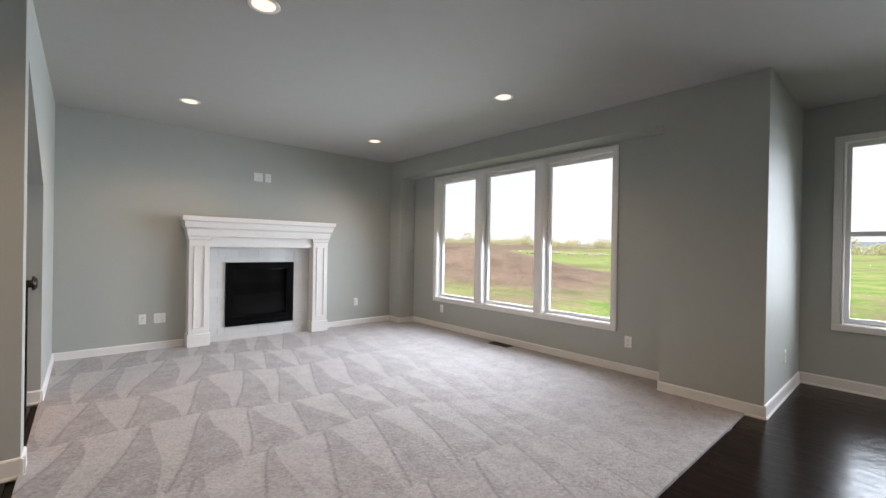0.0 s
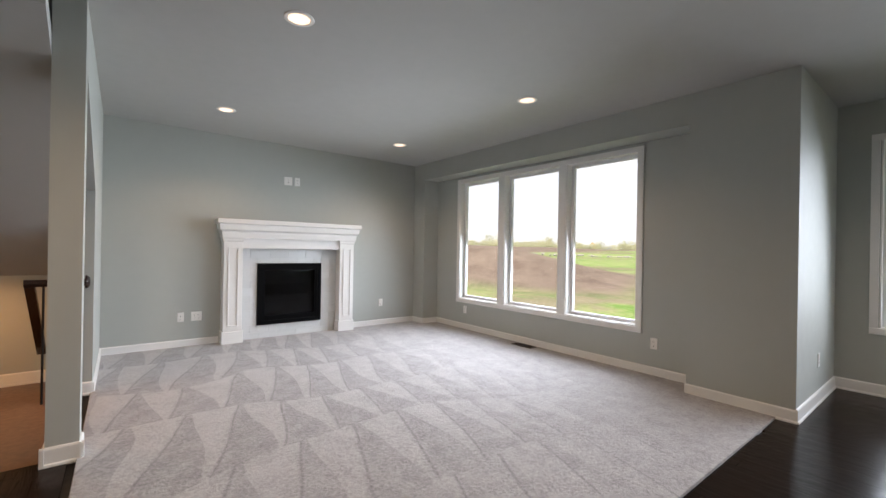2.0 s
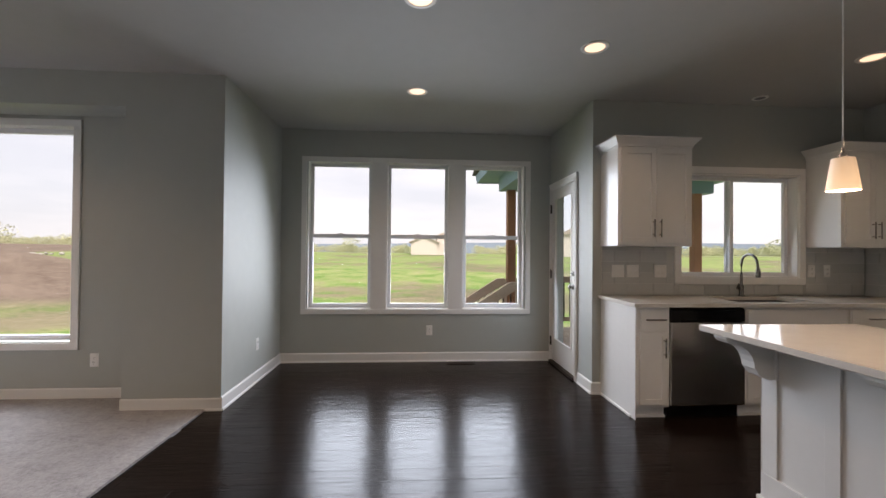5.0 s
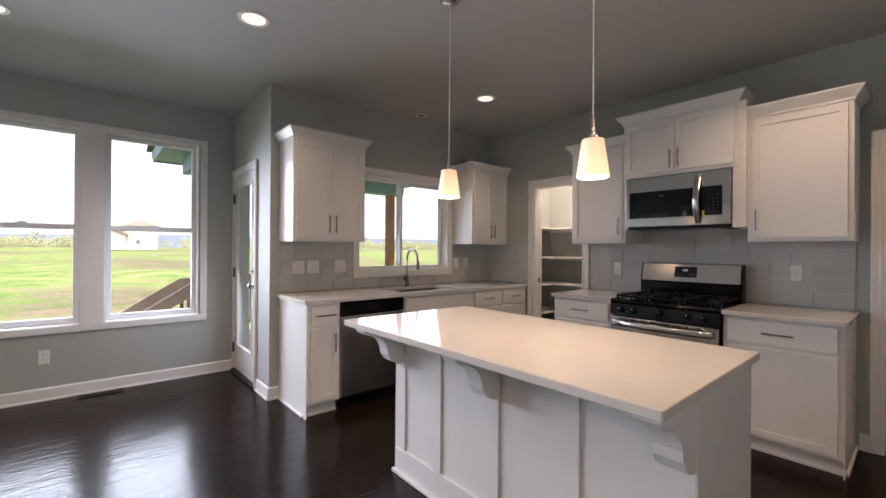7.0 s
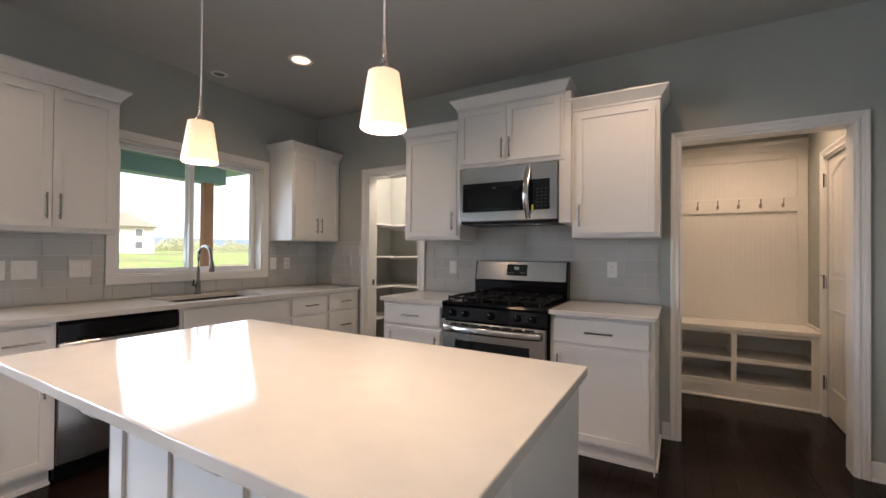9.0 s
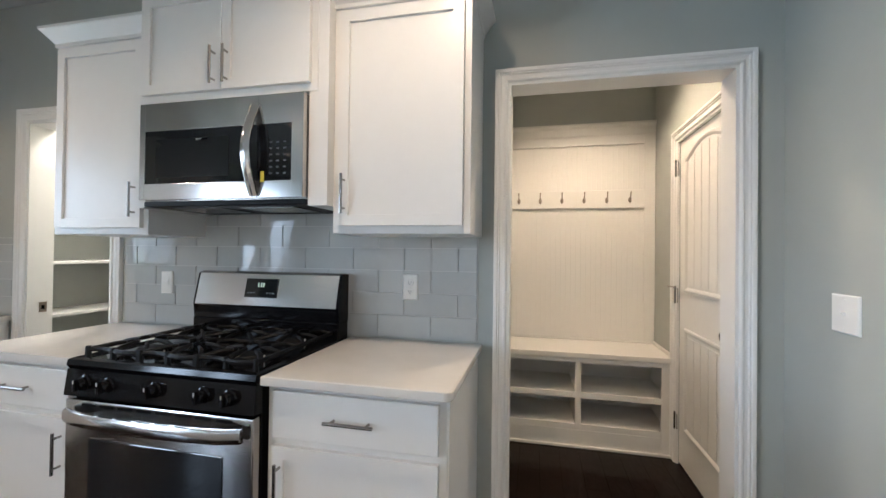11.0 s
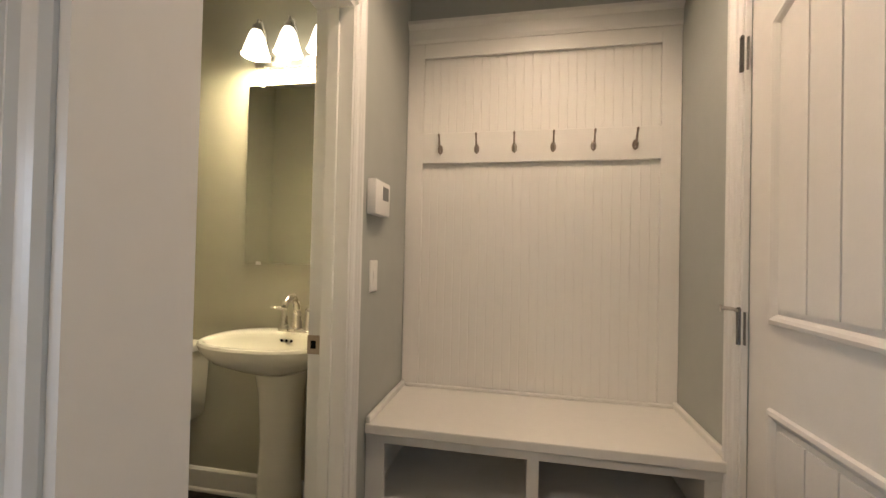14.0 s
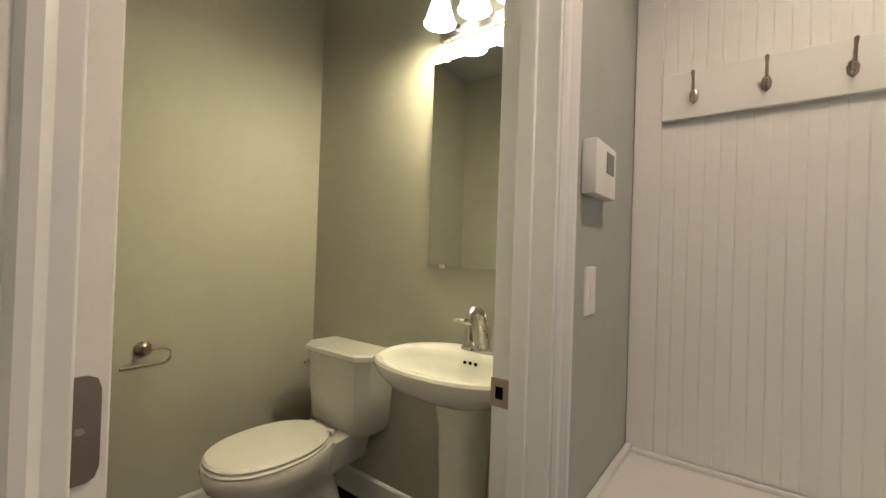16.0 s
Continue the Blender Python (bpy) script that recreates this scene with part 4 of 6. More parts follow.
def floor_vent(m, label):
    t = thing("floor_vent", m, label, "vent")
    part("frame", frame_bm_flat(-0.16, 0.16, -0.065, 0.065, 0.0, 0.008, 0.016), VENT, t)
    part("backing", box(-0.145, -0.05, -0.002, 0.145, 0.05, 0.001), DARK, t)
    for k in range(15):
        x = -0.135 + 0.27 * k / 14
        part("slat", box(x - 0.003, -0.049, 0.001, x + 0.003, 0.049, 0.006), VENT, t)
    part("bar", box(-0.145, -0.004, 0.002, 0.145, 0.004, 0.0075), VENT, t)


def frame_bm_flat(x0, x1, y0, y1, z0, z1, wide):
    bm = box(x0, y0, z0, x0 + wide, y1, z1, 0.001)
    box(x1 - wide, y0, z0, x1, y1, z1, 0.001, bm)
    box(x0 + wide, y0, z0, x1 - wide, y0 + wide, z1, 0.001, bm)
    return box(x0 + wide, y1 - wide, z0, x1 - wide, y1, z1, 0.001, bm)


def recessed_light(x, y):
    t = thing("recessed_light", pose(x, y, CEILING), "round white recessed ceiling light, switched on", "ceiling light", "ceiling lights")
    part("trim_ring", lathe([(0.066, -0.001), (0.07, -0.006), (0.09, -0.006), (0.094, -0.002), (0.094, 0.0)], 28, cap=False), PLASTIC, t, smooth=True)
    part("lens", lathe([(0.001, -0.004), (0.068, -0.0035), (0.068, -0.001)], 28), LED, t, "glowing lens")


def ceiling_fixture():
    t = thing("ceiling_fixture", pose(4.314, -3.683, CEILING), "small round grey ceiling fixture, unlit", "ceiling fixture")
    part("trim_ring", lathe([(0.042, -0.002), (0.046, -0.008), (0.06, -0.007), (0.064, 0.0)], 24, cap=False), PLASTIC, t, smooth=True)
    part("lens", lathe([(0.001, -0.003), (0.044, -0.003), (0.044, -0.001)], 24), GREYPLASTIC, t)


def stair_rail():
    t = thing("stair_rail", pose(-0.37, 4.72, 0), "dark-stained wooden handrail with black iron balusters", "handrail")
    part("rail", prism([(-0.03, 0.93), (0.03, 0.93), (0.035, 0.955), (0.02, 0.985), (-0.02, 0.985), (-0.035, 0.955)], "x", -0.03, 0.33), RAILWOOD, t)
    part("rosette", lathe([(0.055, 0), (0.055, 0.012), (0.04, 0.025), (0.03, 0.03)], 20, (0.33, 0.0, 0.96), "x"), RAILWOOD, t, smooth=True)
    part("sloping_rail", loft([[(x, y, z) for x, z in ((-0.03, 0.92), (0.03, 0.92), (0.03, 0.98), (-0.03, 0.98))] if y < 0.1 else [(x, y, z) for x, z in ((-0.03, 0.26), (0.03, 0.26), (0.03, 0.32), (-0.03, 0.32))] for y in (0.0, 0.7)]), RAILWOOD, t)
    for x in (0.08, 0.19, 0.3):
        part("baluster", tube([(x, 0, 0), (x, 0, 0.93)], 0.008, 8), IRON, t, "black iron baluster")


# ---- kitchen things ----


def shaker(x0, x1, z0, z1, y, rail=0.058):
    """A shaker front with its face at y (facing -y), 0.019 thick."""
    bm = box(x0, y, z0, x1, y + 0.019, z1)
    face = next(f for f in bm.faces if f.normal.y < -0.9)
    bmesh.ops.inset_region(bm, faces=[face], thickness=rail, depth=0)
    bmesh.ops.inset_region(bm, faces=[face], thickness=0.002, depth=0)
    bmesh.ops.translate(bm, vec=(0, 0.009, 0), verts=face.verts[:])
    return bm


def slab_front(x0, x1, z0, z1, y):
    return box(x0, y, z0, x1, y + 0.019, z1, 0.003)


def pull(parent, x, z, y, length, vertical):
    d = Vector((0, 0, 1)) if vertical else Vector((1, 0, 0))
    c = Vector((x, y - 0.028, z))
    bm = tube([c - d * length / 2, c + d * length / 2], 0.0055, 10)
    for s in (-0.36, 0.36):
        p = c + d * length * s
        tube([p, p + Vector((0, 0.03, 0))], 0.0045, 8, bm)
    return part("handle", bm, PULL, parent, "satin nickel bar pull", smooth=True)


def upper_cabinet(m, w, h, doors, label, depth=0.33, crown=True, handle_side=None, gap=0.0, foot=0.03):
    """Wall cabinet: local x along the wall, back at y 0, bottom at z 0."""
    t = thing("wall_cabinet", m, label, "cabinet", "kitchen cabinets")
    part("body", box(0, -depth, 0, w, -0.002, h, 0.002), CAB, t)
    dw = (w - 0.05) / doors
    for k in range(doors):
        x0, x1 = 0.025 + dw * k + 0.0015, 0.025 + dw * (k + 1) - 0.0015
        d = part("door", shaker(x0, x1, foot, h - 0.03, -depth - 0.0195), CAB, t)
        if doors == 2:
            hx = x1 - 0.028 if k == 0 else x0 + 0.028
        else:
            hx = x1 - 0.028 if handle_side == "right" else x0 + 0.028
        pull(d, hx, foot + 0.12 + gap, -depth - 0.0195, 0.15, True)
    if crown:
        rings = []
        for o, z in ((0.0, h - 0.012), (0.006, h - 0.01), (0.006, h + 0.004), (0.045, h + 0.055), (0.05, h + 0.058), (0.05, h + 0.07)):
            rings.append([(-o, -depth - o - 0.004, z), (w + o, -depth - o - 0.004, z), (w + o, -0.002, z), (-o, -0.002, z)])
        part("crown", loft(rings), CAB, t)
    return t


def base_cabinet(m, w, kind, label, depth=0.61, ends=(False, False), handle="left"):
    """Floor cabinet: kind is drawer_door, sink or drawers."""
    t = thing("base_cabinet", m, label, "cabinet", "kitchen cabinets")
    bm = box(0, -depth, 0.1, w, -0.002, 0.66 if kind == "sink" else 0.884, 0.002)
    if kind == "sink":
        box(0, -depth, 0.66, w, -depth + 0.02, 0.884, 0, bm)
    part("body", bm, CAB, t)
    part("toe_kick", box(0.002, -depth + 0.07, 0, w - 0.002, -0.01, 0.1), CAB, t)
    for k, on in enumerate(ends):
        if on:
            x = -0.004 if k == 0 else w - 0.002
            part("end_panel", box(x, -depth + 0.004, 0.0, x + 0.006, -0.002, 0.884), CAB, t)
            x = -0.018 if k == 0 else w + 0.004
            part("shoe_moulding", box(x, -depth + 0.06, 0.0, x + 0.014, -0.002, 0.02, 0.004), CAB, t)
    part("shoe_moulding", box(0, -depth + 0.052, 0, w, -depth + 0.069, 0.02, 0.004), CAB, t)
    y = -depth - 0.0195
    if kind == "drawer_door":
        d = part("drawer", slab_front(0.025, w - 0.025, 0.715, 0.865, y), CAB, t)
        pull(d, w / 2, 0.79, y, min(0.16, w * 0.6), False)
        d = part("door", shaker(0.025, w - 0.025, 0.125, 0.69, y), CAB, t)
        pull(d, 0.055 if handle == "left" else w - 0.055, 0.57, y, 0.15, True)
    elif kind == "sink":
        part("false_front", slab_front(0.025, w - 0.025, 0.715, 0.865, y), CAB, t)
        for a, b, hx in ((0.025, w / 2 - 0.002, w / 2 - 0.03), (w / 2 + 0.002, w - 0.025, w / 2 + 0.03)):
            d = part("door", shaker(a, b, 0.125, 0.69, y), CAB, t)
            pull(d, hx, 0.57, y, 0.15, True)
    else:
        for z0, z1 in ((0.715, 0.865), (0.43, 0.69), (0.125, 0.405)):
            d = part("drawer", slab_front(0.02, w - 0.02, z0, z1, y), CAB, t)
            pull(d, w / 2, (z0 + z1) / 2, y, 0.14, False)
    return t


def worktop(name, outline_boxes, m, label):
    t = thing(name, m, label, "countertop")
    bm = None
    for b in outline_boxes:
        bm = box(*b, 0.0, bm)
    bmesh.ops.remove_doubles(bm, verts=bm.verts[:], dist=0.0001)
    part("slab", bm, QUARTZ, t)
    return t


def kitchen_cabinets():
    sw, rw = -90, 180
    upper_cabinet(pose(4.5, -2.275, 1.37, 0, 0, sw), 0.66, 0.86, 2, "white two-door shaker wall cabinet beside the sink window")
    upper_cabinet(pose(4.5, -4.315, 1.375, 0, 0, sw), 0.61, 0.86, 2, "white two-door shaker wall cabinet in the corner")
    upper_cabinet(pose(3.07, -4.93, 1.375, 0, 0, rw), 0.535, 0.88, 1, "white single-door shaker wall cabinet beside the pantry", handle_side="right")
    upper_cabinet(pose(2.536, -4.93, 1.925, 0, 0, rw), 0.835, 0.47, 2, "white two-door shaker cabinet above the microwave", depth=0.38, gap=-0.03)
    for x, wide in ((2.536, 0.035), (1.736, 0.08)):
        t = thing("filler_panel", pose(x, -4.93, 1.485, 0, 0, rw), "white panel beside the microwave", "cabinet panel")
        part("panel", box(0, -0.38, 0, wide, -0.002, 0.437, 0.001), CAB, t)
        if wide > 0.05:
            part("upper_panel", box(0.036, -0.379, 0.437, wide, -0.002, 0.908, 0.001), CAB, t)
    upper_cabinet(pose(1.656, -4.93, 1.38, 0, 0, rw), 0.54, 0.885, 1, "white single-door shaker wall cabinet beside the mudroom", handle_side="left")
    base_cabinet(pose(4.5, -2.285, 0, 0, 0, sw), 0.27, "drawer_door", "narrow white base cabinet at the end of the counter", ends=(True, False), handle="right")
    base_cabinet(pose(4.5, -3.17, 0, 0, 0, sw), 0.89, "sink", "white sink base cabinet")
    base_cabinet(pose(4.5, -4.06, 0, 0, 0, sw), 0.43, "drawers", "white three-drawer base cabinet")
    base_cabinet(pose(4.5, -4.49, 0, 0, 0, sw), 0.437, "drawers", "white three-drawer base cabinet in the corner")
    base_cabinet(pose(3.07, -4.93, 0, 0, 0, rw), 0.555, "drawer_door", "white base cabinet between pantry and range", ends=(True, False), handle="right")
    base_cabinet(pose(1.726, -4.93, 0, 0, 0, rw), 0.595, "drawer_door", "white base cabinet beside the mudroom", ends=(False, True), handle="left")
    worktop("sink_worktop", [(-0.015, -0.64, 0.885, 0.93, -0.002, 0.915), (1.63, -0.64, 0.885, 2.655, -0.002, 0.915), (0.93, -0.64, 0.885, 1.63, -0.53, 0.915), (0.93, -0.13, 0.885, 1.63, -0.002, 0.915)],
            pose(4.5, -2.27, 0, 0, 0, sw), "pale quartz worktop along the sink wall")
    worktop("range_worktop", [(-0.02, -0.64, 0.885, 0.565, -0.002, 0.915)], pose(3.07, -4.93, 0, 0, 0, rw), "pale quartz worktop between pantry and range")
    t = thing("range_worktop", pose(1.726, -4.93, 0, 0, 0, rw), "pale quartz worktop beside the mudroom", "countertop")
    corner = [(0.615 - 0.03 * (1 - math.cos(a)), -0.655 + 0.03 * (1 - math.sin(a))) for a in (radians(9 * k) for k in range(10))]
    outline = [(0.0, -0.655), *reversed(corner), (0.615, -0.002), (0.0, -0.002)]
    bm = loft([[(x, y, z) for x, y in offset_outline(outline, d)] for d, z in ((0.003, 0.885), (0.0, 0.888), (0.0, 0.912), (0.003, 0.915))])
    part("slab", bm, QUARTZ, t)


def kitchen_sink():
    t = thing("sink", pose(4.5, -2.27, 0, 0, 0, -90), "dark undermount kitchen sink", "sink")
    bm = loft([[(x, y, z) for x, y in ((a, -c), (b, -c), (b, -d), (a, -d))] for a, b, c, d, z in ((0.93, 1.63, 0.53, 0.13, 0.884), (0.945, 1.615, 0.515, 0.145, 0.72), (1.0, 1.56, 0.48, 0.2, 0.69), (1.27, 1.29, 0.34, 0.32, 0.688))], cap=False)
    part("bowl", bm, material("sink_composite", (0.03, 0.025, 0.022), 0.4), t)
    f = thing("faucet", pose(4.5, -2.27, 0.915, 0, 0, -90), "dark nickel pull-down gooseneck kitchen faucet", "faucet")
    x, y = 1.32, -0.085
    part("base", lathe([(0.026, 0), (0.026, 0.006), (0.02, 0.02), (0.019, 0.1), (0.016, 0.11)], 18, (x, y, 0)), DARKNICKEL, f, smooth=True)
    arcp = [(x, y - 0.09 + 0.09 * math.cos(radians(a)), 0.3 + 0.09 * math.sin(radians(a))) for a in range(0, 181, 18)]
    part("spout", tube([(x, y, 0.1), (x, y, 0.2), *arcp, (x, y - 0.185, 0.27)], 0.0115, 12), DARKNICKEL, f, smooth=True)
    part("spray_head", lathe([(0.013, 0.0), (0.017, -0.02), (0.02, -0.08), (0.018, -0.09)], 16, (x, y - 0.187, 0.275)), DARKNICKEL, f, smooth=True)
    part("lever", tube([(x - 0.018, y, 0.07), (x - 0.04, y, 0.075), (x - 0.05, y - 0.03, 0.12)], [0.012, 0.01, 0.005], 10), DARKNICKEL, f, smooth=True)


def dishwasher():
    t = thing("dishwasher", pose(4.5, -2.556, 0, 0, 0, -90), "stainless steel dishwasher with black control strip", "dishwasher")
    w = 0.612
    part("tub", box(0.004, -0.6, 0.1, w - 0.004, -0.02, 0.88), BLACK, t)
    part("door", box(0.003, -0.632, 0.115, w - 0.003, -0.602, 0.765, 0.004), STEEL, t, "stainless steel front")
    part("control_strip", loft([[(0.003, -0.632, z0), (w - 0.003, -0.632, z0), (w - 0.003, -0.602, z0), (0.003, -0.602, z0)] if k < 2 else [(0.003, -0.618, z0), (w - 0.003, -0.618, z0), (w - 0.003, -0.602, z0), (0.003, -0.602, z0)] for k, z0 in enumerate((0.77, 0.86, 0.878))]), BLACK, t, "glossy black control strip")
    part("handle_pocket", box(0.08, -0.634, 0.768, w - 0.08, -0.622, 0.788, 0.002), DARK, t)
    part("toe_panel", box(0.01, -0.56, 0.005, w - 0.01, -0.54, 0.105), BLACK, t)


def range_cooker():
    t = thing("range", pose(2.501, -4.93, 0, 0, 0, 180), "stainless steel and black freestanding gas range", "range")
    w = 0.765
    part("body", box(0.002, -0.63, 0.03, w - 0.002, -0.02, 0.9, 0.003), BLACK, t)
    for x in (0.05, w - 0.05):
        for y in (-0.58, -0.08):
            part("foot", lathe([(0.015, 0), (0.015, 0.031)], 10, (x, y, 0)), BLACK, t)
    top = part("cooktop", loft([[(a, b, z), (w - a, b, z), (w - a, -0.06, z), (a, -0.06, z)] for a, b, z in ((0.0, -0.655, 0.885), (0.0, -0.665, 0.9), (0.0, -0.66, 0.918), (0.012, -0.645, 0.923), (0.03, -0.62, 0.914))]), BLACK, t, "black enamel cooktop")
    part("control_panel", prism([(-0.63, 0.79), (-0.672, 0.795), (-0.66, 0.885), (-0.63, 0.885)], "x", 0.0, w), BLACK, t, "black control panel")
    for x in (0.09, 0.19, 0.385, 0.575, 0.675):
        k = part("knob", lathe([(0.026, 0), (0.027, 0.004), (0.022, 0.008), (0.02, 0.03), (0.017, 0.033)], 20, (x, -0.664, 0.842), "y"), BLACK, t, smooth=True)
        part("grip", box(x - 0.005, -0.706, 0.822, x + 0.005, -0.69, 0.862, 0.002), BLACK, k)
        part("pointer_mark", box(x - 0.001, -0.7072, 0.85, x + 0.001, -0.7058, 0.861), PLASTIC, k)
    for x, y, r in ((0.17, -0.49, 0.045), (0.6, -0.49, 0.05), (0.17, -0.2, 0.038), (0.6, -0.2, 0.035), (0.385, -0.345, 0.04)):
        b = part("burner", lathe([(r + 0.012, 0.914), (r + 0.01, 0.924), (r, 0.93), (r * 0.9, 0.936), (r * 0.5, 0.938)], 20, (x, y, 0)), IRON, t, smooth=True)
        part("igniter", lathe([(0.003, 0.915), (0.003, 0.935)], 6, (x + r + 0.018, y, 0)), PLASTIC, b)
    for x0, x1 in ((0.035, 0.262), (0.268, 0.498), (0.504, 0.73)):
        bm = tube([(x0, -0.615, 0.945), (x0, -0.1, 0.945)], 0.009, 6)
        tube([(x1, -0.615, 0.945), (x1, -0.1, 0.945)], 0.009, 6, bm)
        for y in (-0.355, -0.1):
            tube([(x0, y, 0.945), (x1, y, 0.945)], 0.009, 6, bm)
        cx = (x0 + x1) / 2
        # wavy front bar and fingers that rise towards each burner
        tube([(x0 + (x1 - x0) * k / 8, -0.615 + 0.012 * math.sin(math.pi * k / 4), 0.945) for k in range(9)], 0.009, 6, bm)
        for cy in (-0.485, -0.225):
            for dx, dy in ((1, 0), (-1, 0), (0, 1), (0, -1)):
                tube([(cx + dx * 0.034, cy + dy * 0.034, 0.961), (cx + dx * 0.06, cy + dy * 0.065, 0.959), (cx + dx * 0.09, cy + dy * 0.1, 0.953), (cx + dx * 0.113, cy + dy * 0.128, 0.945)], [0.006, 0.008, 0.009, 0.009], 6, bm)
            for dx, dy in ((1, 1), (-1, 1), (1, -1), (-1, -1)):
                tube([(cx + dx * 0.045, cy + dy * 0.045, 0.959), (cx + dx * 0.075, cy + dy * 0.08 + 0.012, 0.956), (cx + dx * 0.112, cy + dy * 0.11, 0.945)], [0.006, 0.0075, 0.009], 6, bm)
        for x in (x0, x1, cx):
            for y in (-0.618, -0.1):
                tube([(x, y, 0.915), (x, y, 0.958)], [0.011, 0.008], 6, bm)
        part("grate", bm, IRON, t, "black cast iron grate")
    part("rear_vent", box(0.0, -0.115, 0.885, w, -0.02, 0.99, 0.004), BLACK, t)
    bg = part("backguard", prism([(-0.12, 1.055), (-0.085, 1.2), (-0.07, 1.21), (-0.02, 1.21), (-0.02, 1.0), (-0.1, 1.0), (-0.105, 1.04)], "x", 0.012, w - 0.012), STEEL, t, "stainless steel backguard")
    part("lower_backguard", box(0.006, -0.11, 0.985, w - 0.006, -0.03, 1.045, 0.004), BLACK, t)
    for x in (0.0, w - 0.012):
        part("end_cap", prism([(-0.117, 1.055), (-0.083, 1.196), (-0.068, 1.206), (-0.018, 1.206), (-0.018, 0.99), (-0.108, 0.99)], "x", x, x + 0.012), BLACK, t)

    def on_slope(x0, x1, s0, s1, out):
        d = Vector((0, 0.035, 0.145))
        n = Vector((0, -0.145, 0.035)).normalized()
        p0, p1 = Vector((0, -0.12, 1.055)) + d * s0, Vector((0, -0.12, 1.055)) + d * s1
        ring = [Vector((x0, 0, 0)) + p0, Vector((x1, 0, 0)) + p0, Vector((x1, 0, 0)) + p1, Vector((x0, 0, 0)) + p1]
        return loft([[tuple(v) for v in ring], [tuple(v + n * out) for v in ring]])
    disp = part("display", on_slope(0.28, 0.45, 0.25, 0.85, 0.003), DARKGLASS, bg, "black clock display")
    for k, x in enumerate((0.345, 0.36, 0.372)):
        part("digit", on_slope(x, x + 0.007, 0.58, 0.72, 0.0036), CLOCK, disp, "faint green digit")
    for x in (0.295, 0.31, 0.325, 0.395, 0.41, 0.425):
        part("button_mark", on_slope(x, x + 0.009, 0.38, 0.42, 0.0036), GREYPLASTIC, disp)
    door = part("oven_door", box(0.004, -0.668, 0.2, w - 0.004, -0.632, 0.782, 0.005), STEEL, t, "stainless steel oven door")
    part("oven_window", box(0.11, -0.671, 0.27, w - 0.11, -0.666, 0.655, 0.003), DARKGLASS, door, "dark oven glass")
    part("oven_rack", tube([(0.18, -0.6715, 0.42), (w - 0.18, -0.6715, 0.42)], 0.0012, 6), GREYPLASTIC, door)
    bar = [(0.03 + (w - 0.06) * k / 12, -0.685 - 0.035 * math.sin(math.pi * k / 12) ** 0.5, 0.735) for k in range(13)]
    rings = [[(x, y + dy, z + dz) for dy, dz in ((-0.008, -0.022), (0.006, -0.024), (0.008, 0.02), (-0.006, 0.022), (-0.012, 0.01), (-0.012, -0.01))] for x, y, z in bar]
    part("oven_handle", loft(rings), STEEL, door, smooth=True)
    for k in range(8):
        part("vent_slot", box(0.08 + 0.078 * k, -0.6695, 0.763, 0.14 + 0.078 * k, -0.667, 0.772), DARK, door)
    part("drawer", box(0.004, -0.662, 0.045, w - 0.004, -0.632, 0.19, 0.004), STEEL, t, "stainless steel storage drawer")


def microwave():
    t = thing("microwave", pose(2.498, -4.93, 1.49, 0, 0, 180), "stainless steel over-the-range microwave", "microwave")
    w, h = 0.757, 0.422
    part("body", box(0, -0.38, 0.02, w, -0.004, h, 0.002), STEEL, t)
    part("underside", box(0.0, -0.385, 0.0, w, -0.02, 0.022, 0.003), IRON, t, "dark vented underside")
    for x in (0.08, 0.42):
        part("grease_filter", box(x, -0.33, -0.004, x + 0.25, -0.12, 0.001), DARKNICKEL, t)
    d = part("door_frame", frame_bm2(0.0, 0.56, 0.025, h, -0.41, -0.382, 0.028, 0.0, 0.065, 0.115), STEEL, t, "stainless steel door frame")
    part("door_glass", box(0.026, -0.407, 0.088, 0.56, -0.386, h - 0.113), DARKGLASS, d, "black door glass")
    part("inner_window", box(0.08, -0.4085, 0.115, 0.43, -0.4065, h - 0.15), MESH, d, "dark mesh window")
    part("badge", box(0.275, -0.4085, 0.262, 0.33, -0.4068, 0.269), STEEL, d)
    s = part("control_side", frame_bm2(0.5615, w, 0.025, h, -0.41, -0.382, 0.0, 0.05, 0.065, 0.115), STEEL, t, "stainless steel control frame")
    pnl = part("control_panel", box(0.5625, -0.407, 0.088, w - 0.048, -0.386, h - 0.113), DARKGLASS, s, "black control panel")
    for r in range(6):
        for c in range(3):
            part("key_mark", box(0.612 + 0.03 * c, -0.4078, 0.115 + 0.024 * r, 0.624 + 0.03 * c, -0.4068, 0.121 + 0.024 * r), FAINT, pnl)
    pts = [(0.55, -0.412, 0.03), *[(0.55, -0.415 - 0.05 * math.sin(math.pi * k / 10), 0.04 + 0.33 * k / 10) for k in range(1, 10)], (0.55, -0.412, 0.385)]
    rings = [[(x + dx, y + dy, z) for dx, dy in ((-0.02, -0.004), (-0.012, -0.01), (0.012, -0.01), (0.02, -0.004), (0.016, 0.006), (-0.016, 0.006))] for x, y, z in pts]
    part("door_handle", loft(rings), STEEL, d, smooth=True)
    part("sticker", box(0.578, -0.4125, 0.085, 0.592, -0.4102, 0.125), YLABEL, t, "small yellow sticker")


def frame_bm2(x0, x1, z0, z1, y0, y1, left, right, foot, head):
    bm = box(x0, y0, z0, x0 + left, y1, z1, 0.0015)
    box(x1 - right, y0, z0, x1, y1, z1, 0.0015, bm)
    box(x0 + left - 0.001, y0, z1 - head, x1 - right + 0.001, y1, z1, 0.0015, bm)
    return box(x0 + left - 0.001, y0, z0, x1 - right + 0.001, y1, z0 + foot, 0.0015, bm)


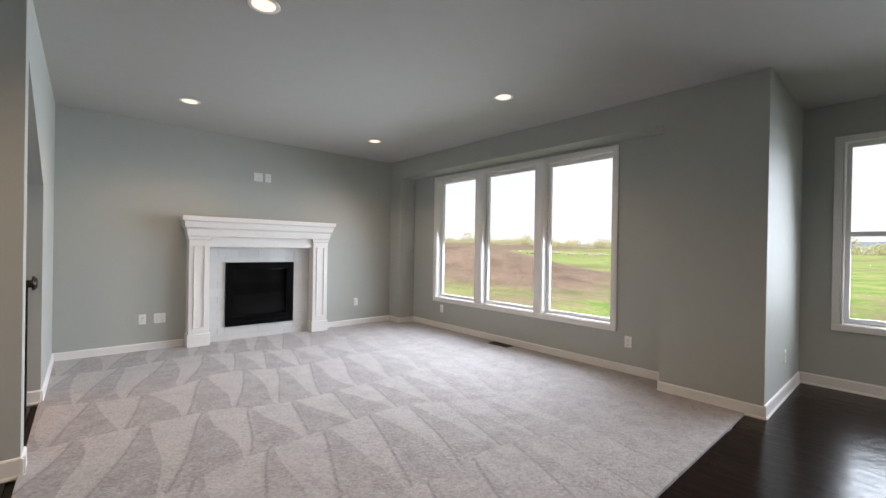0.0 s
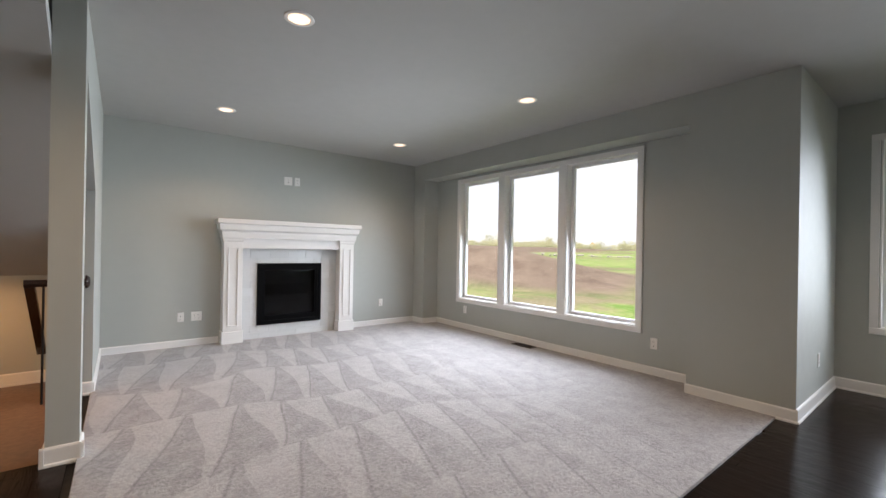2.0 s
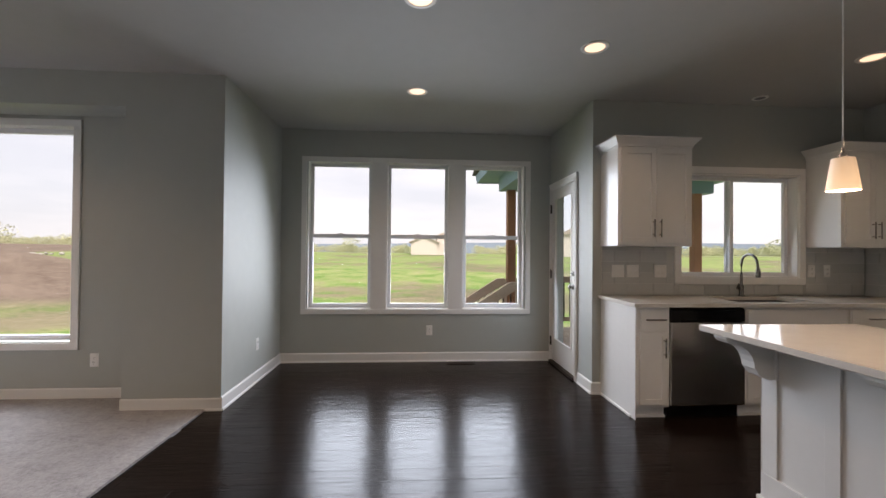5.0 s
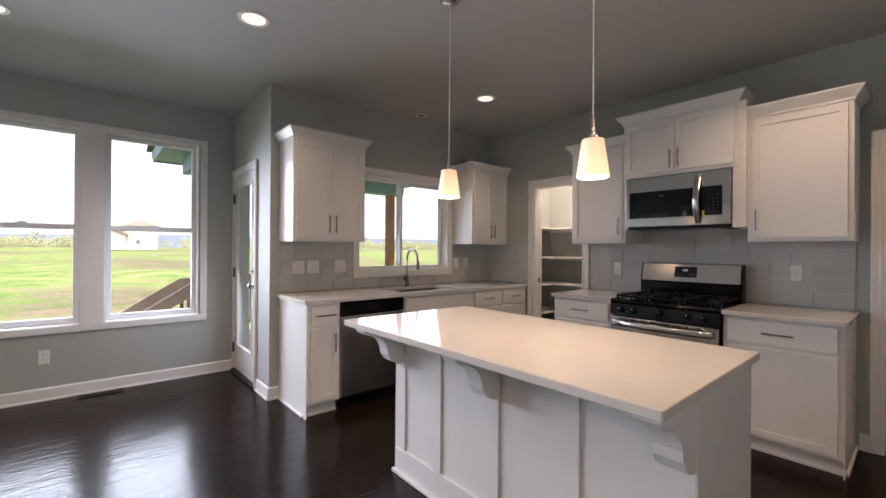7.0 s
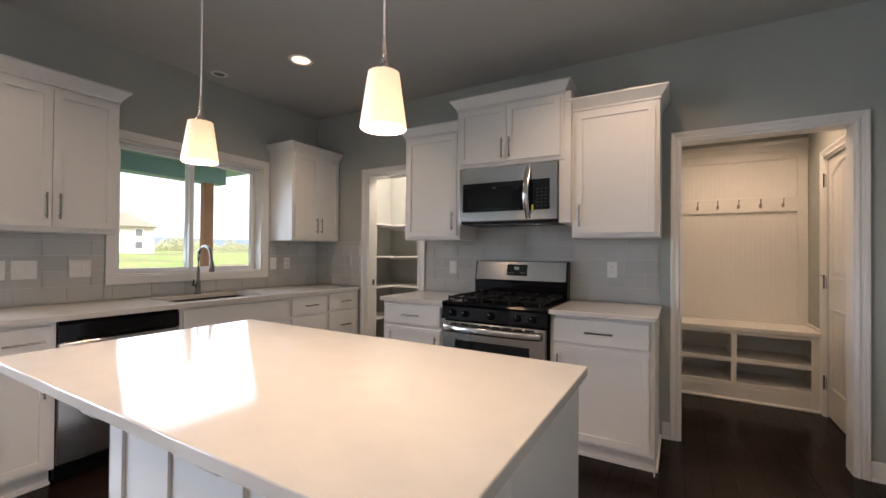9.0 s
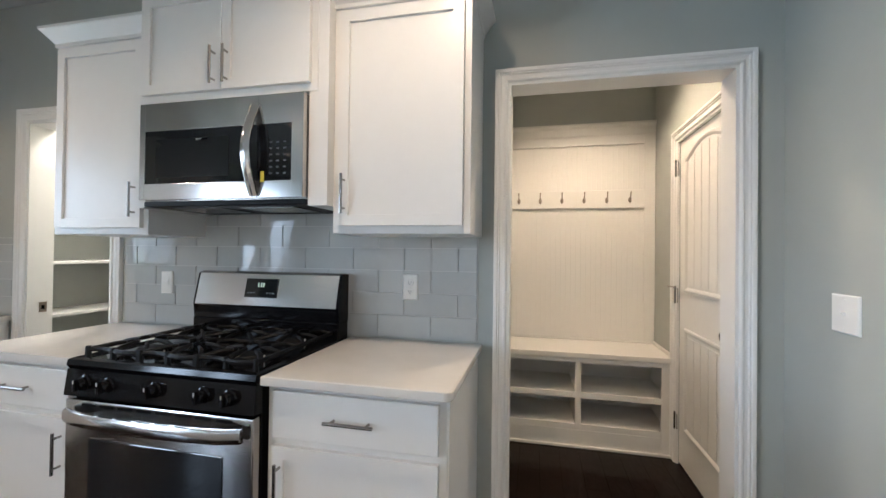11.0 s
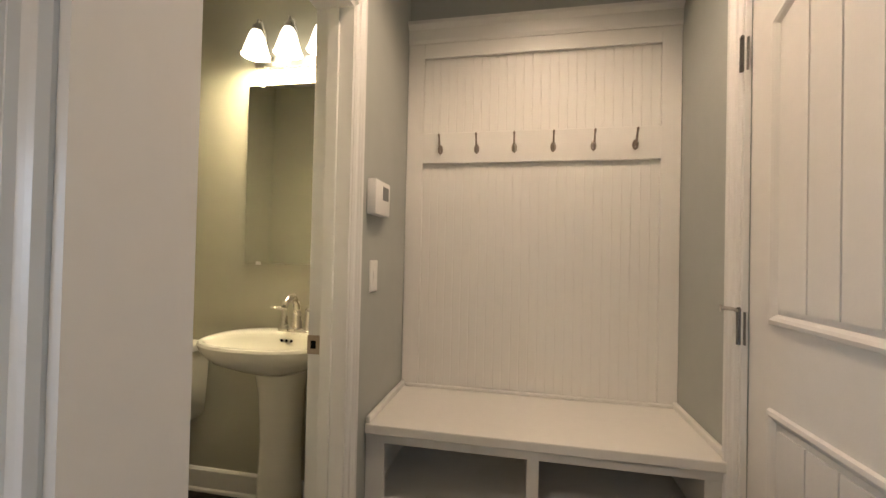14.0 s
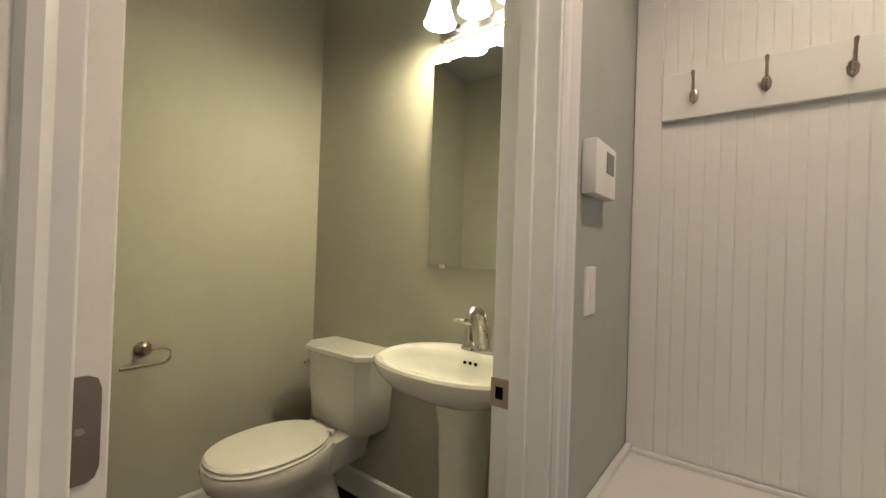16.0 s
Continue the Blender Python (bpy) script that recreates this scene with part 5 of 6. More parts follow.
ISL = (1.255, 2.93, -3.03, -2.10)


def island():
    x0, x1, y0, y1 = ISL
    t = thing("kitchen_island", pose(2.068, -2.7, 0), "white panelled kitchen island with corbels", "kitchen island")
    w = 0.79
    f, b = 0.285, -0.31
    part("body", box(-w, b, 0, w, f, 0.884, 0.002), CAB, t)
    part("base_trim", box(-w - 0.004, f - 0.002, 0, w + 0.004, f + 0.014, 0.15, 0.002), CAB, t)
    part("shoe_moulding", box(-w - 0.018, f + 0.012, 0, w + 0.018, f + 0.03, 0.022, 0.005), CAB, t)
    for s in (-1, 1):
        part("shoe_moulding", box(s * w, b, 0, s * (w + 0.018), f + 0.012, 0.022, 0.004), CAB, t)
        part("corner_trim", box(s * (w + 0.002), f - 0.05, 0.15, s * (w + 0.006), f + 0.012, 0.884, 0.001), CAB, t)
    part("top_rail", box(-w, f - 0.002, 0.8, w, f + 0.011, 0.884, 0.001), CAB, t)
    n = 4
    for k in range(n + 1):
        x = -w + 2 * w * k / n + (0.026 if 0 < k < n else 0)
        hw = 0.035 if 0 < k < n else 0.045
        c = min(max(x, -w + hw), w - hw)
        part("batten", box(c - hw, f - 0.001, 0.15, c + hw, f + 0.011, 0.8, 0.001), CAB, t)
    prof = [(f + 0.011, 0.884), (f + 0.29, 0.884), (f + 0.29, 0.862), (f + 0.275, 0.845), (f + 0.255, 0.838), *[(f + 0.255 - 0.13 * math.sin(radians(a)), 0.838 - 0.02 - 0.13 + 0.13 * math.cos(radians(a)) + 0.02) for a in range(0, 91, 15)],
            (f + 0.115, 0.7), (f + 0.1, 0.675), (f + 0.075, 0.66), (f + 0.05, 0.65), (f + 0.011, 0.65)]
    prof = [(f + 0.011 + (a - f - 0.011) * 0.94, 0.884 + (z - 0.884) * 0.97) for a, z in prof]
    for x in (-w + 0.04, 0.028, w - 0.035):
        part("corbel", prism(prof, "x", x - 0.043, x + 0.043), CAB, t, "scrolled white corbel")
    top = thing("island_worktop", pose((x0 + x1) / 2, -2.7, 0.885), "pale quartz island worktop", "countertop")
    hw, ya, yb, r = (x1 - x0) / 2, y0 + 2.7, y1 + 2.7, 0.007
    outline = []
    for cx, cy, start in ((hw - r, ya + r, -90), (hw - r, yb - r, 0), (-hw + r, yb - r, 90), (-hw + r, ya + r, 180)):
        outline += [(cx + r * math.cos(radians(start + 15 * k)), cy + r * math.sin(radians(start + 15 * k))) for k in range(7)]
    bm = loft([[(x, y, z) for x, y in offset_outline(outline, d)] for d, z in ((0.003, 0.0), (0.0, 0.003), (0.0, 0.028), (0.0015, 0.0305), (0.004, 0.031))])
    part("slab", bm, QUARTZ, top)


def pendant(x):
    t = thing("pendant_lamp", pose(x, -2.57, 0), "small pendant lamp with tapered frosted shade, lit", "pendant lamp", "pendants over the island")
    part("canopy", lathe([(0.001, CEILING - 0.028), (0.04, CEILING - 0.026), (0.058, CEILING - 0.012), (0.06, CEILING)], 24), NICKEL, t, smooth=True)
    part("cord", tube([(0, 0, 1.86), (0, 0, CEILING - 0.02)], 0.003, 6), PLASTIC, t, "thin white cord")
    part("socket_cap", lathe([(0.02, 1.758), (0.018, 1.77), (0.009, 1.785), (0.004, 1.86)], 16), NICKEL, t, smooth=True)
    part("shade", lathe([(0.062, 1.605), (0.064, 1.61), (0.043, 1.757), (0.018, 1.763), (0.018, 1.758), (0.04, 1.753), (0.06, 1.61)], 28, cap=False), SHADE, t, "frosted glass shade, lit", smooth=True)


def pantry_shelves():
    t = thing("pantry_shelving", pose(2.95, -6.28, 0), "white pantry shelves along the walls", "shelving")
    for z in (0.45, 0.83, 1.2, 1.6):
        part("shelf", box(0.0, 0.0, z, 1.6, 0.4, z + 0.02, 0.002), CAB, t)
        part("side_shelf", box(1.2, 0.4, z, 1.6, 1.2, z + 0.02, 0.002), CAB, t)
        part("cleat", box(0.0, 0.0, z - 0.03, 1.6, 0.018, z), CAB, t)
    for x in (0.55,):
        part("upright", box(x, 0.0, 0.0, x + 0.02, 0.39, 1.6), CAB, t)
    part("baseboard", box(0, 0, 0, 1.6, 0.014, 0.1), CAB, t)


# ---- mudroom things ----


def hall_tree():
    t = thing("storage_bench", pose(0.595, -6.53, 0, 0, 0, 180), "white built-in mudroom bench with four cubbies", "bench")
    w = 0.588
    F = -0.455
    part("seat", box(-w, F - 0.015, 0.61, w, -0.002, 0.645, 0.004), BEAD, t)
    part("seat_nosing", box(-w, F - 0.003, 0.578, w, F + 0.01, 0.61, 0.002), BEAD, t)
    for x in (-w, w - 0.07):
        part("stile", box(x, F, 0.0, x + 0.07, F + 0.02, 0.578, 0.002), BEAD, t)
        part("side_panel", box(x if x < 0 else x + 0.05, F + 0.02, 0.0, x + 0.02 if x < 0 else x + 0.07, -0.002, 0.6), BEAD, t)
    part("divider", box(-0.02, F, 0.12, 0.02, -0.01, 0.578, 0.002), BEAD, t)
    part("back", box(-w + 0.02, -0.012, 0.0, w - 0.02, -0.003, 0.6), BEAD, t)
    part("shelf", box(-w + 0.02, F + 0.002, 0.335, w - 0.02, -0.012, 0.375, 0.002), BEAD, t)
    part("bottom_shelf", box(-w + 0.02, F + 0.002, 0.12, w - 0.02, -0.012, 0.16, 0.002), BEAD, t)
    part("kick_board", box(-w + 0.07, F, 0.0, w - 0.07, F + 0.02, 0.12, 0.002), BEAD, t)
    part("shoe_moulding", box(-w, F - 0.016, 0.0, w, F, 0.02, 0.005), BEAD, t)
    for x in (-w, w - 0.018):
        part("side_lip", box(x, F - 0.01, 0.645, x + 0.018, -0.002, 0.67, 0.005), BEAD, t)
    part("rear_lip", box(-w + 0.018, -0.03, 0.645, w - 0.018, -0.014, 0.66, 0.004), BEAD, t)
    p = thing("coat_rack_panel", pose(0.595, -6.53, 0.647, 0, 0, 180), "white beadboard wall panel above the bench", "wall panel")
    z0, zr0, zr1, z1 = 0.016, 1.025, 1.165, 1.527
    part("backing", box(-w, -0.0097, 0.0, w, -0.001, 1.64), BEAD, p)
    n = 27
    for k in range(n):
        a, b = -0.51 + 1.02 * k / n, -0.51 + 1.02 * (k + 1) / n
        for lo, hi in ((z0, zr0), (zr1, z1)):
            prof = [(a + 0.0002, -0.0102), (a + 0.003, -0.0116), (b - 0.003, -0.0116), (b - 0.0002, -0.0102)]
            part("bead_board", loft([[(x, y, lo) for x, y in prof], [(x, y, hi) for x, y in prof]]), BEAD, p)
    for x in (-w, 0.51):
        part("side_stile", box(x, -0.02, 0.0, x + 0.078, -0.002, 1.585, 0.002), BEAD, p)
    part("top_rail", box(-0.51, -0.02, z1, 0.51, -0.002, 1.585, 0.002), BEAD, p)
    part("shadow_strip", box(-0.51, -0.026, z1 - 0.012, 0.51, -0.011, z1, 0.002), BEAD, p)
    part("crown", prism([(0.0, 1.585), (-0.024, 1.585), (-0.028, 1.6), (-0.028, 1.65), (-0.045, 1.67), (-0.045, 1.685), (0.0, 1.685)], "x", -w, w), BEAD, p)
    rail = part("hook_rail", box(-0.509, -0.03, zr0, 0.509, -0.011, zr1, 0.003), BEAD, p)
    for k in range(6):
        hook(pose(1.02 - 0.1665 * k, -6.5, 1.738, 0, 0, 180) @ Matrix.Scale(0.95, 4))


def hook(m):
    t = thing("coat_hook", m, "aged nickel double coat hook on the white rail", "coat hook", "coat hooks")
    part("back_plate", loft([[(x * s, -0.001 - d, z * s) for x, z in ((0, -0.03), (0.011, -0.018), (0.013, 0.0), (0.008, 0.014), (0, 0.018), (-0.008, 0.014), (-0.013, 0), (-0.011, -0.018))] for s, d in ((1, 0), (1, 0.003), (0.7, 0.007))]), BRONZE, t, smooth=True)
    part("upper_hook", tube([(0, -0.004, -0.006), (0, -0.02, -0.004), (0, -0.03, 0.015), (0, -0.036, 0.04), (0, -0.046, 0.056), (0, -0.05, 0.059)], [0.005, 0.005, 0.0045, 0.004, 0.0055, 0.003], 8), BRONZE, t, smooth=True)
    part("lower_hook", tube([(0, -0.004, -0.014), (0, -0.02, -0.022), (0, -0.034, -0.018), (0, -0.036, -0.004), (0, -0.036, 0.0)], [0.005, 0.005, 0.0045, 0.0055, 0.003], 8), BRONZE, t, smooth=True)


def thermostat():
    t = thing("thermostat", pose(1.185, -6.105, 1.455, 0, 0, -90), "white wall thermostat with grey display", "thermostat")
    part("case", box(-0.078, -0.036, -0.062, 0.078, -0.001, 0.064, 0.006), PLASTIC, t, smooth=True)
    part("display", box(-0.005, -0.0375, -0.005, 0.055, -0.035, 0.045, 0.001), GREYPLASTIC, t, "grey display")


# ---- powder room things ----


def toilet():
    t = thing("toilet", pose(2.455, -6.552, 0), "white two-piece porcelain toilet with closed lid", "toilet")
    def ring(cy, rx, ry, z, p=2.2):
        return oval(0, cy, z, rx, ry, 32, p)
    part("bowl", loft([ring(0.36, 0.115, 0.22, 0.0, 3), ring(0.36, 0.105, 0.205, 0.06, 3), ring(0.37, 0.1, 0.2, 0.16), ring(0.43, 0.13, 0.24, 0.25), ring(0.475, 0.175, 0.27, 0.33), ring(0.485, 0.187, 0.278, 0.385), ring(0.485, 0.182, 0.273, 0.402)]), PORCELAIN, t, smooth=True)
    part("deck", loft([[(x * s, y, z) for x, y in ((-0.11, 0.05), (0.11, 0.05), (0.14, 0.28), (-0.14, 0.28))] for s, z in ((0.8, 0.25), (1, 0.35), (1.05, 0.4))]), PORCELAIN, t, smooth=True)
    part("seat", loft([ring(0.505, 0.185, 0.25, 0.404), ring(0.505, 0.19, 0.255, 0.413), ring(0.505, 0.185, 0.25, 0.42)]), PORCELAIN, t, smooth=True)
    part("seat_lid", loft([ring(0.502, 0.186, 0.25, 0.424), ring(0.502, 0.188, 0.252, 0.432), ring(0.502, 0.178, 0.242, 0.442), ring(0.502, 0.1, 0.16, 0.445)]), PORCELAIN, t, smooth=True)
    for x in (-0.07, 0.07):
        part("seat_hinge", tube([(x - 0.02, 0.245, 0.422), (x + 0.02, 0.245, 0.422)], 0.012, 10), PORCELAIN, t)
    def tank(w, d0, d1, c):
        return [(-w + c, d1), (w - c, d1), (w, d1 - c), (w, d0), (-w, d0), (-w, d1 - c)]
    part("tank", loft([[(x, y, z) for x, y in tank(w, 0.01, d, 0.05)] for w, d, z in ((0.175, 0.17, 0.385), (0.2, 0.19, 0.42), (0.215, 0.205, 0.60), (0.222, 0.212, 0.74))]), PORCELAIN, t, smooth=True)
    part("tank_lid", loft([[(x, y, z) for x, y in tank(w, 0.006, d, 0.055)] for w, d, z in ((0.225, 0.215, 0.741), (0.235, 0.225, 0.75), (0.235, 0.225, 0.77), (0.225, 0.215, 0.778))]), PORCELAIN, t)
    part("flush_lever", tube([(0.16, 0.215, 0.69), (0.16, 0.235, 0.69), (0.12, 0.24, 0.685)], [0.012, 0.009, 0.006], 10), NICKEL, t, smooth=True)
    for x in (-0.09, 0.09):
        part("bolt_cap", lathe([(0.014, 0.06), (0.012, 0.075), (0.004, 0.08)], 12, (x * 1.05, 0.3, 0)), PORCELAIN, t, smooth=True)


def pedestal_sink():
    t = thing("pedestal_sink", pose(1.71, -6.552, 0), "white porcelain pedestal washbasin", "washbasin")
    def ring(w, d, z, p=2.3, c=0.235):
        return [(x, max(0.004, y), z) for x, y, z in oval(0, c, z, w, d, 40, p)]
    part("basin", loft([ring(0.12, 0.12, 0.72, c=0.19), ring(0.18, 0.165, 0.748, c=0.21), ring(0.26, 0.208, 0.785), ring(0.302, 0.234, 0.82), ring(0.317, 0.245, 0.845), ring(0.319, 0.247, 0.858), ring(0.313, 0.241, 0.867), ring(0.302, 0.23, 0.87),
                        ring(0.283, 0.166, 0.869, c=0.288), ring(0.272, 0.157, 0.862, c=0.288), ring(0.262, 0.149, 0.845, c=0.288), ring(0.235, 0.13, 0.8, c=0.285), ring(0.17, 0.1, 0.765, c=0.28), ring(0.08, 0.05, 0.75, c=0.27), ring(0.02, 0.02, 0.748, c=0.27)]), PORCELAIN, t, smooth=True)
    part("pedestal", loft([oval(0, 0.17, z, w, d, 28, 2.6) for w, d, z in ((0.115, 0.11, 0.0), (0.11, 0.105, 0.04), (0.09, 0.09, 0.12), (0.082, 0.085, 0.4), (0.092, 0.097, 0.62), (0.108, 0.11, 0.7), (0.125, 0.125, 0.728))]), PORCELAIN, t, smooth=True)
    for k in range(3):
        part("overflow_hole", lathe([(0.007, 0), (0.006, 0.004)], 12, (-0.024 + 0.024 * k, 0.148, 0.838), "y"), DARK, t)
    f = thing("basin_faucet", pose(1.71, -6.552, 0.869), "brushed nickel two-handle basin faucet", "faucet")
    part("base_plate", loft([oval(0, 0.07, z, w, d, 28, 2.6) for w, d, z in ((0.092, 0.03, 0), (0.092, 0.03, 0.007), (0.084, 0.024, 0.013))]), NICKEL, f, smooth=True)
    part("spout", tube([(0, 0.058, 0.01), (0, 0.06, 0.05), (0, 0.064, 0.1), (0, 0.078, 0.142), (0, 0.104, 0.166), (0, 0.135, 0.166), (0, 0.16, 0.148), (0, 0.172, 0.122)], [0.025, 0.021, 0.018, 0.017, 0.017, 0.0165, 0.016, 0.0165], 18), NICKEL, f, smooth=True)
    for s in (-1, 1):
        h = part("handle_base", lathe([(0.023, 0.01), (0.019, 0.03), (0.014, 0.07), (0.0125, 0.09), (0.013, 0.098), (0.008, 0.103)], 18, (s * 0.062, 0.07, 0)), NICKEL, f, smooth=True)
        part("lever", tube([(s * 0.055, 0.07, 0.1), (s * 0.085, 0.078, 0.108), (s * 0.125, 0.088, 0.112)], [0.011, 0.0095, 0.006], 12), NICKEL, h, smooth=True)
    b = thing("basin_shutoff_valve", pose(1.54, -6.552, 0.45), "small nickel shutoff valve under the basin", "valve")
    part("pipe", tube([(0, 0.0, 0), (0, 0.05, 0), (0.02, 0.07, 0.06), (0.06, 0.1, 0.3)], 0.006, 8), NICKEL, b, smooth=True)
    part("valve_body", lathe([(0.012, 0.0), (0.016, 0.02), (0.012, 0.04)], 12, (0, 0.045, -0.01)), NICKEL, b, smooth=True)


def powder_fixtures():
    t = thing("wall_mirror", pose(1.725, -6.552, 0), "frameless rectangular mirror above the washbasin", "mirror")
    part("glass", box(-0.32, 0.003, 1.19, 0.32, 0.009, 2.1, 0.001), MIRROR, t)
    for x in (-0.24, 0.24):
        for z in (1.19, 2.1):
            part("clip", box(x - 0.012, 0.002, z - 0.008, x + 0.012, 0.013, z + 0.008, 0.001), PLASTIC, t)
    v = thing("vanity_light", pose(1.75, -6.552, 2.275), "nickel vanity light with three lit bell shades", "wall light")
    part("back_plate", box(-0.26, 0.001, -0.09, 0.26, 0.022, -0.035, 0.006), NICKEL, v)
    for x in (-0.17, 0.0, 0.17):
        a = part("arm", tube([(x, 0.02, -0.06), (x, 0.05, -0.04), (x, 0.07, 0.06), (x, 0.1, 0.1), (x, 0.13, 0.095), (x, 0.135, 0.06)], 0.006, 10), NICKEL, v, smooth=True)
        part("socket_cap", lathe([(0.024, 0.03), (0.022, 0.055), (0.01, 0.068)], 16, (x, 0.135, 0)), NICKEL, a, smooth=True)
        part("shade", lathe([(0.066, -0.085), (0.06, -0.07), (0.045, -0.02), (0.032, 0.02), (0.024, 0.035), (0.02, 0.035), (0.03, 0.015), (0.043, -0.025), (0.06, -0.08)], 24, (x, 0.135, 0), cap=False), VSHADE, a, "frosted bell shade, lit", smooth=True)
    p = thing("toilet_paper_holder", pose(2.89, -5.72, 0.81, 0, 0, -90), "brushed nickel toilet paper holder, empty", "paper holder")
    part("mount", lathe([(0.032, 0), (0.032, 0.006), (0.026, 0.014), (0.012, 0.02), (0.01, 0.05), (0.018, 0.058)], 22, (0, 0, 0), "y"), BRONZE, p, smooth=True)
    part("arm", tube([(0, -0.05, 0.0), (0.06, -0.055, 0.004), (0.085, -0.055, -0.01), (0.085, -0.055, -0.045), (0.065, -0.055, -0.06), (-0.09, -0.055, -0.06)], 0.006, 10), BRONZE, p, smooth=True)


# ---- outside ----


def ground_height(x, y):
    r = math.hypot(x - 6, y)
    a = math.atan2(y, x)
    up = 2.5 * min(1, r / 110) + max(0, math.sin(a - 0.1)) * 2.6 * min(1, max(0, r - 25) / 110)
    n = noise.noise(Vector((x * 0.05, y * 0.05, 0))) * 0.35 * min(1, r / 25) + noise.noise(Vector((x * 0.3, y * 0.3, 3))) * 0.06
    mound = 2.3 * math.exp(-((x - 22.9) ** 2 + (y - 25.3) ** 2) / 46) + 0.7 * math.exp(-((x - 28) ** 2 + (y - 20) ** 2) / 30)
    return -1.45 + up + mound + n * (1 if r < 150 else 0.5)


def build_ground():
    radii = [0.0, 3, 6, 9, 12, 15, 18, 20, 22, 24, 26, 28, 30, 32, 34, 36, 38.5, 41, 44, 48, 52, 62, 75, 90, 110, 135, 170, 230, 350, 600, 1200, 3000]
    verts, faces = [(6, 0, -1.45)], []
    n = 144
    for r in radii[1:]:
        for k in range(n):
            a = 2 * math.pi * k / n
            x, y = 6 + r * math.cos(a), r * math.sin(a)
            verts.append((x, y, ground_height(x, y) if x > 4.8 or r > 20 else -1.45))
    for k in range(n):
        faces.append((0, 1 + k, 1 + (k + 1) % n))
    for i in range(len(radii) - 2):
        for k in range(n):
            a, b = 1 + i * n, 1 + (i + 1) * n
            faces.append((a + k, b + k, b + (k + 1) % n, a + (k + 1) % n))
    me = bpy.data.meshes.new("ground")
    me.from_pydata(verts, [], faces)
    me.materials.append(FIELD)
    for p in me.polygons:
        p.use_smooth = True
    tagged(new("ground", me), "grassy field with bare brown earth", "ground", kind="structure")


def leaf_clumps(places, rng):
    """Uneven leafy clumps: small tetra-like leaves scattered in each crown."""
    verts, faces = [], []
    for x, y, z, r, h in places:
        for _ in range(240):
            u, v, w = rng.gauss(0, 0.34), rng.gauss(0, 0.34), rng.random()
            c = Vector((x + u * r, y + v * r, z + h * (0.12 + 0.88 * w ** 0.8) * (1 - 0.35 * min(1, math.hypot(u, v)))))
            s = r * rng.uniform(0.05, 0.085)
            n0 = len(verts)
            for _ in range(4):
                d = Vector((rng.gauss(0, 1), rng.gauss(0, 1), rng.gauss(0, 1))).normalized() * s
                verts.append(tuple(c + d))
            faces += [(n0, n0 + 1, n0 + 2), (n0, n0 + 2, n0 + 3), (n0, n0 + 3, n0 + 1), (n0 + 1, n0 + 3, n0 + 2)]
    return verts, faces


def far_woods():
    rng = random.Random(12)
    places = []
    for k in range(900):
        a = radians(rng.uniform(-75, 75))
        d = rng.uniform(210, 300)
        if -14 < math.degrees(a) < -2 and rng.random() < 0.5:
            continue
        x, y = 6 + d * math.cos(a), d * math.sin(a)
        big = rng.random() < 0.05
        h = rng.uniform(7, 10.5) if big else rng.uniform(3.2, 6.2)
        places.append((x, y, ground_height(x, y) - 0.5, h * 0.55 + 1.5, h))
    verts, faces = leaf_clumps(places, rng)
    me = bpy.data.meshes.new("far_woods")
    me.from_pydata(verts, [], faces)
    me.materials.append(HEDGE)
    tagged(new("far_woods", me), "distant line of spring trees and scrub", "trees", kind="stuff")
    # a wide ridge on the horizon, its distance haze put into the blue colour
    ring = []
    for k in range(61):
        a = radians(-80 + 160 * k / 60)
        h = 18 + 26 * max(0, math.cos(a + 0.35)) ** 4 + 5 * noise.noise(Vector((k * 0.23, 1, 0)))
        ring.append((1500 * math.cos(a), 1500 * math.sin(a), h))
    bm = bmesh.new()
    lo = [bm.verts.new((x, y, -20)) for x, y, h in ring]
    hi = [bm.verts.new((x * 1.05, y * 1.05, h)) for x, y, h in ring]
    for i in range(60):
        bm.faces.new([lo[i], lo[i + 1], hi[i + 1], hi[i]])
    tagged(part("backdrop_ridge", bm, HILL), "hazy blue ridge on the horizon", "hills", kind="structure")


def rock_line():
    rng = random.Random(7)
    bm = bmesh.new()
    for k in range(150):
        f = k / 150
        x, y = 74 - 34 * f + rng.gauss(0, 0.7), 22 + 42 * f + rng.gauss(0, 0.7)
        made = bmesh.new()
        bmesh.ops.create_icosphere(made, subdivisions=1, radius=rng.uniform(0.12, 0.34))
        for v in made.verts:
            v.co *= rng.uniform(0.75, 1.2)
            v.co.z *= 0.7
            v.co += Vector((x, y, ground_height(x, y) + 0.15))
        join(bm, made)
    ob = part("rock_row", bm, ROCK)
    tagged(ob, "row of pale rocks along the bare earth", "rocks", kind="stuff")


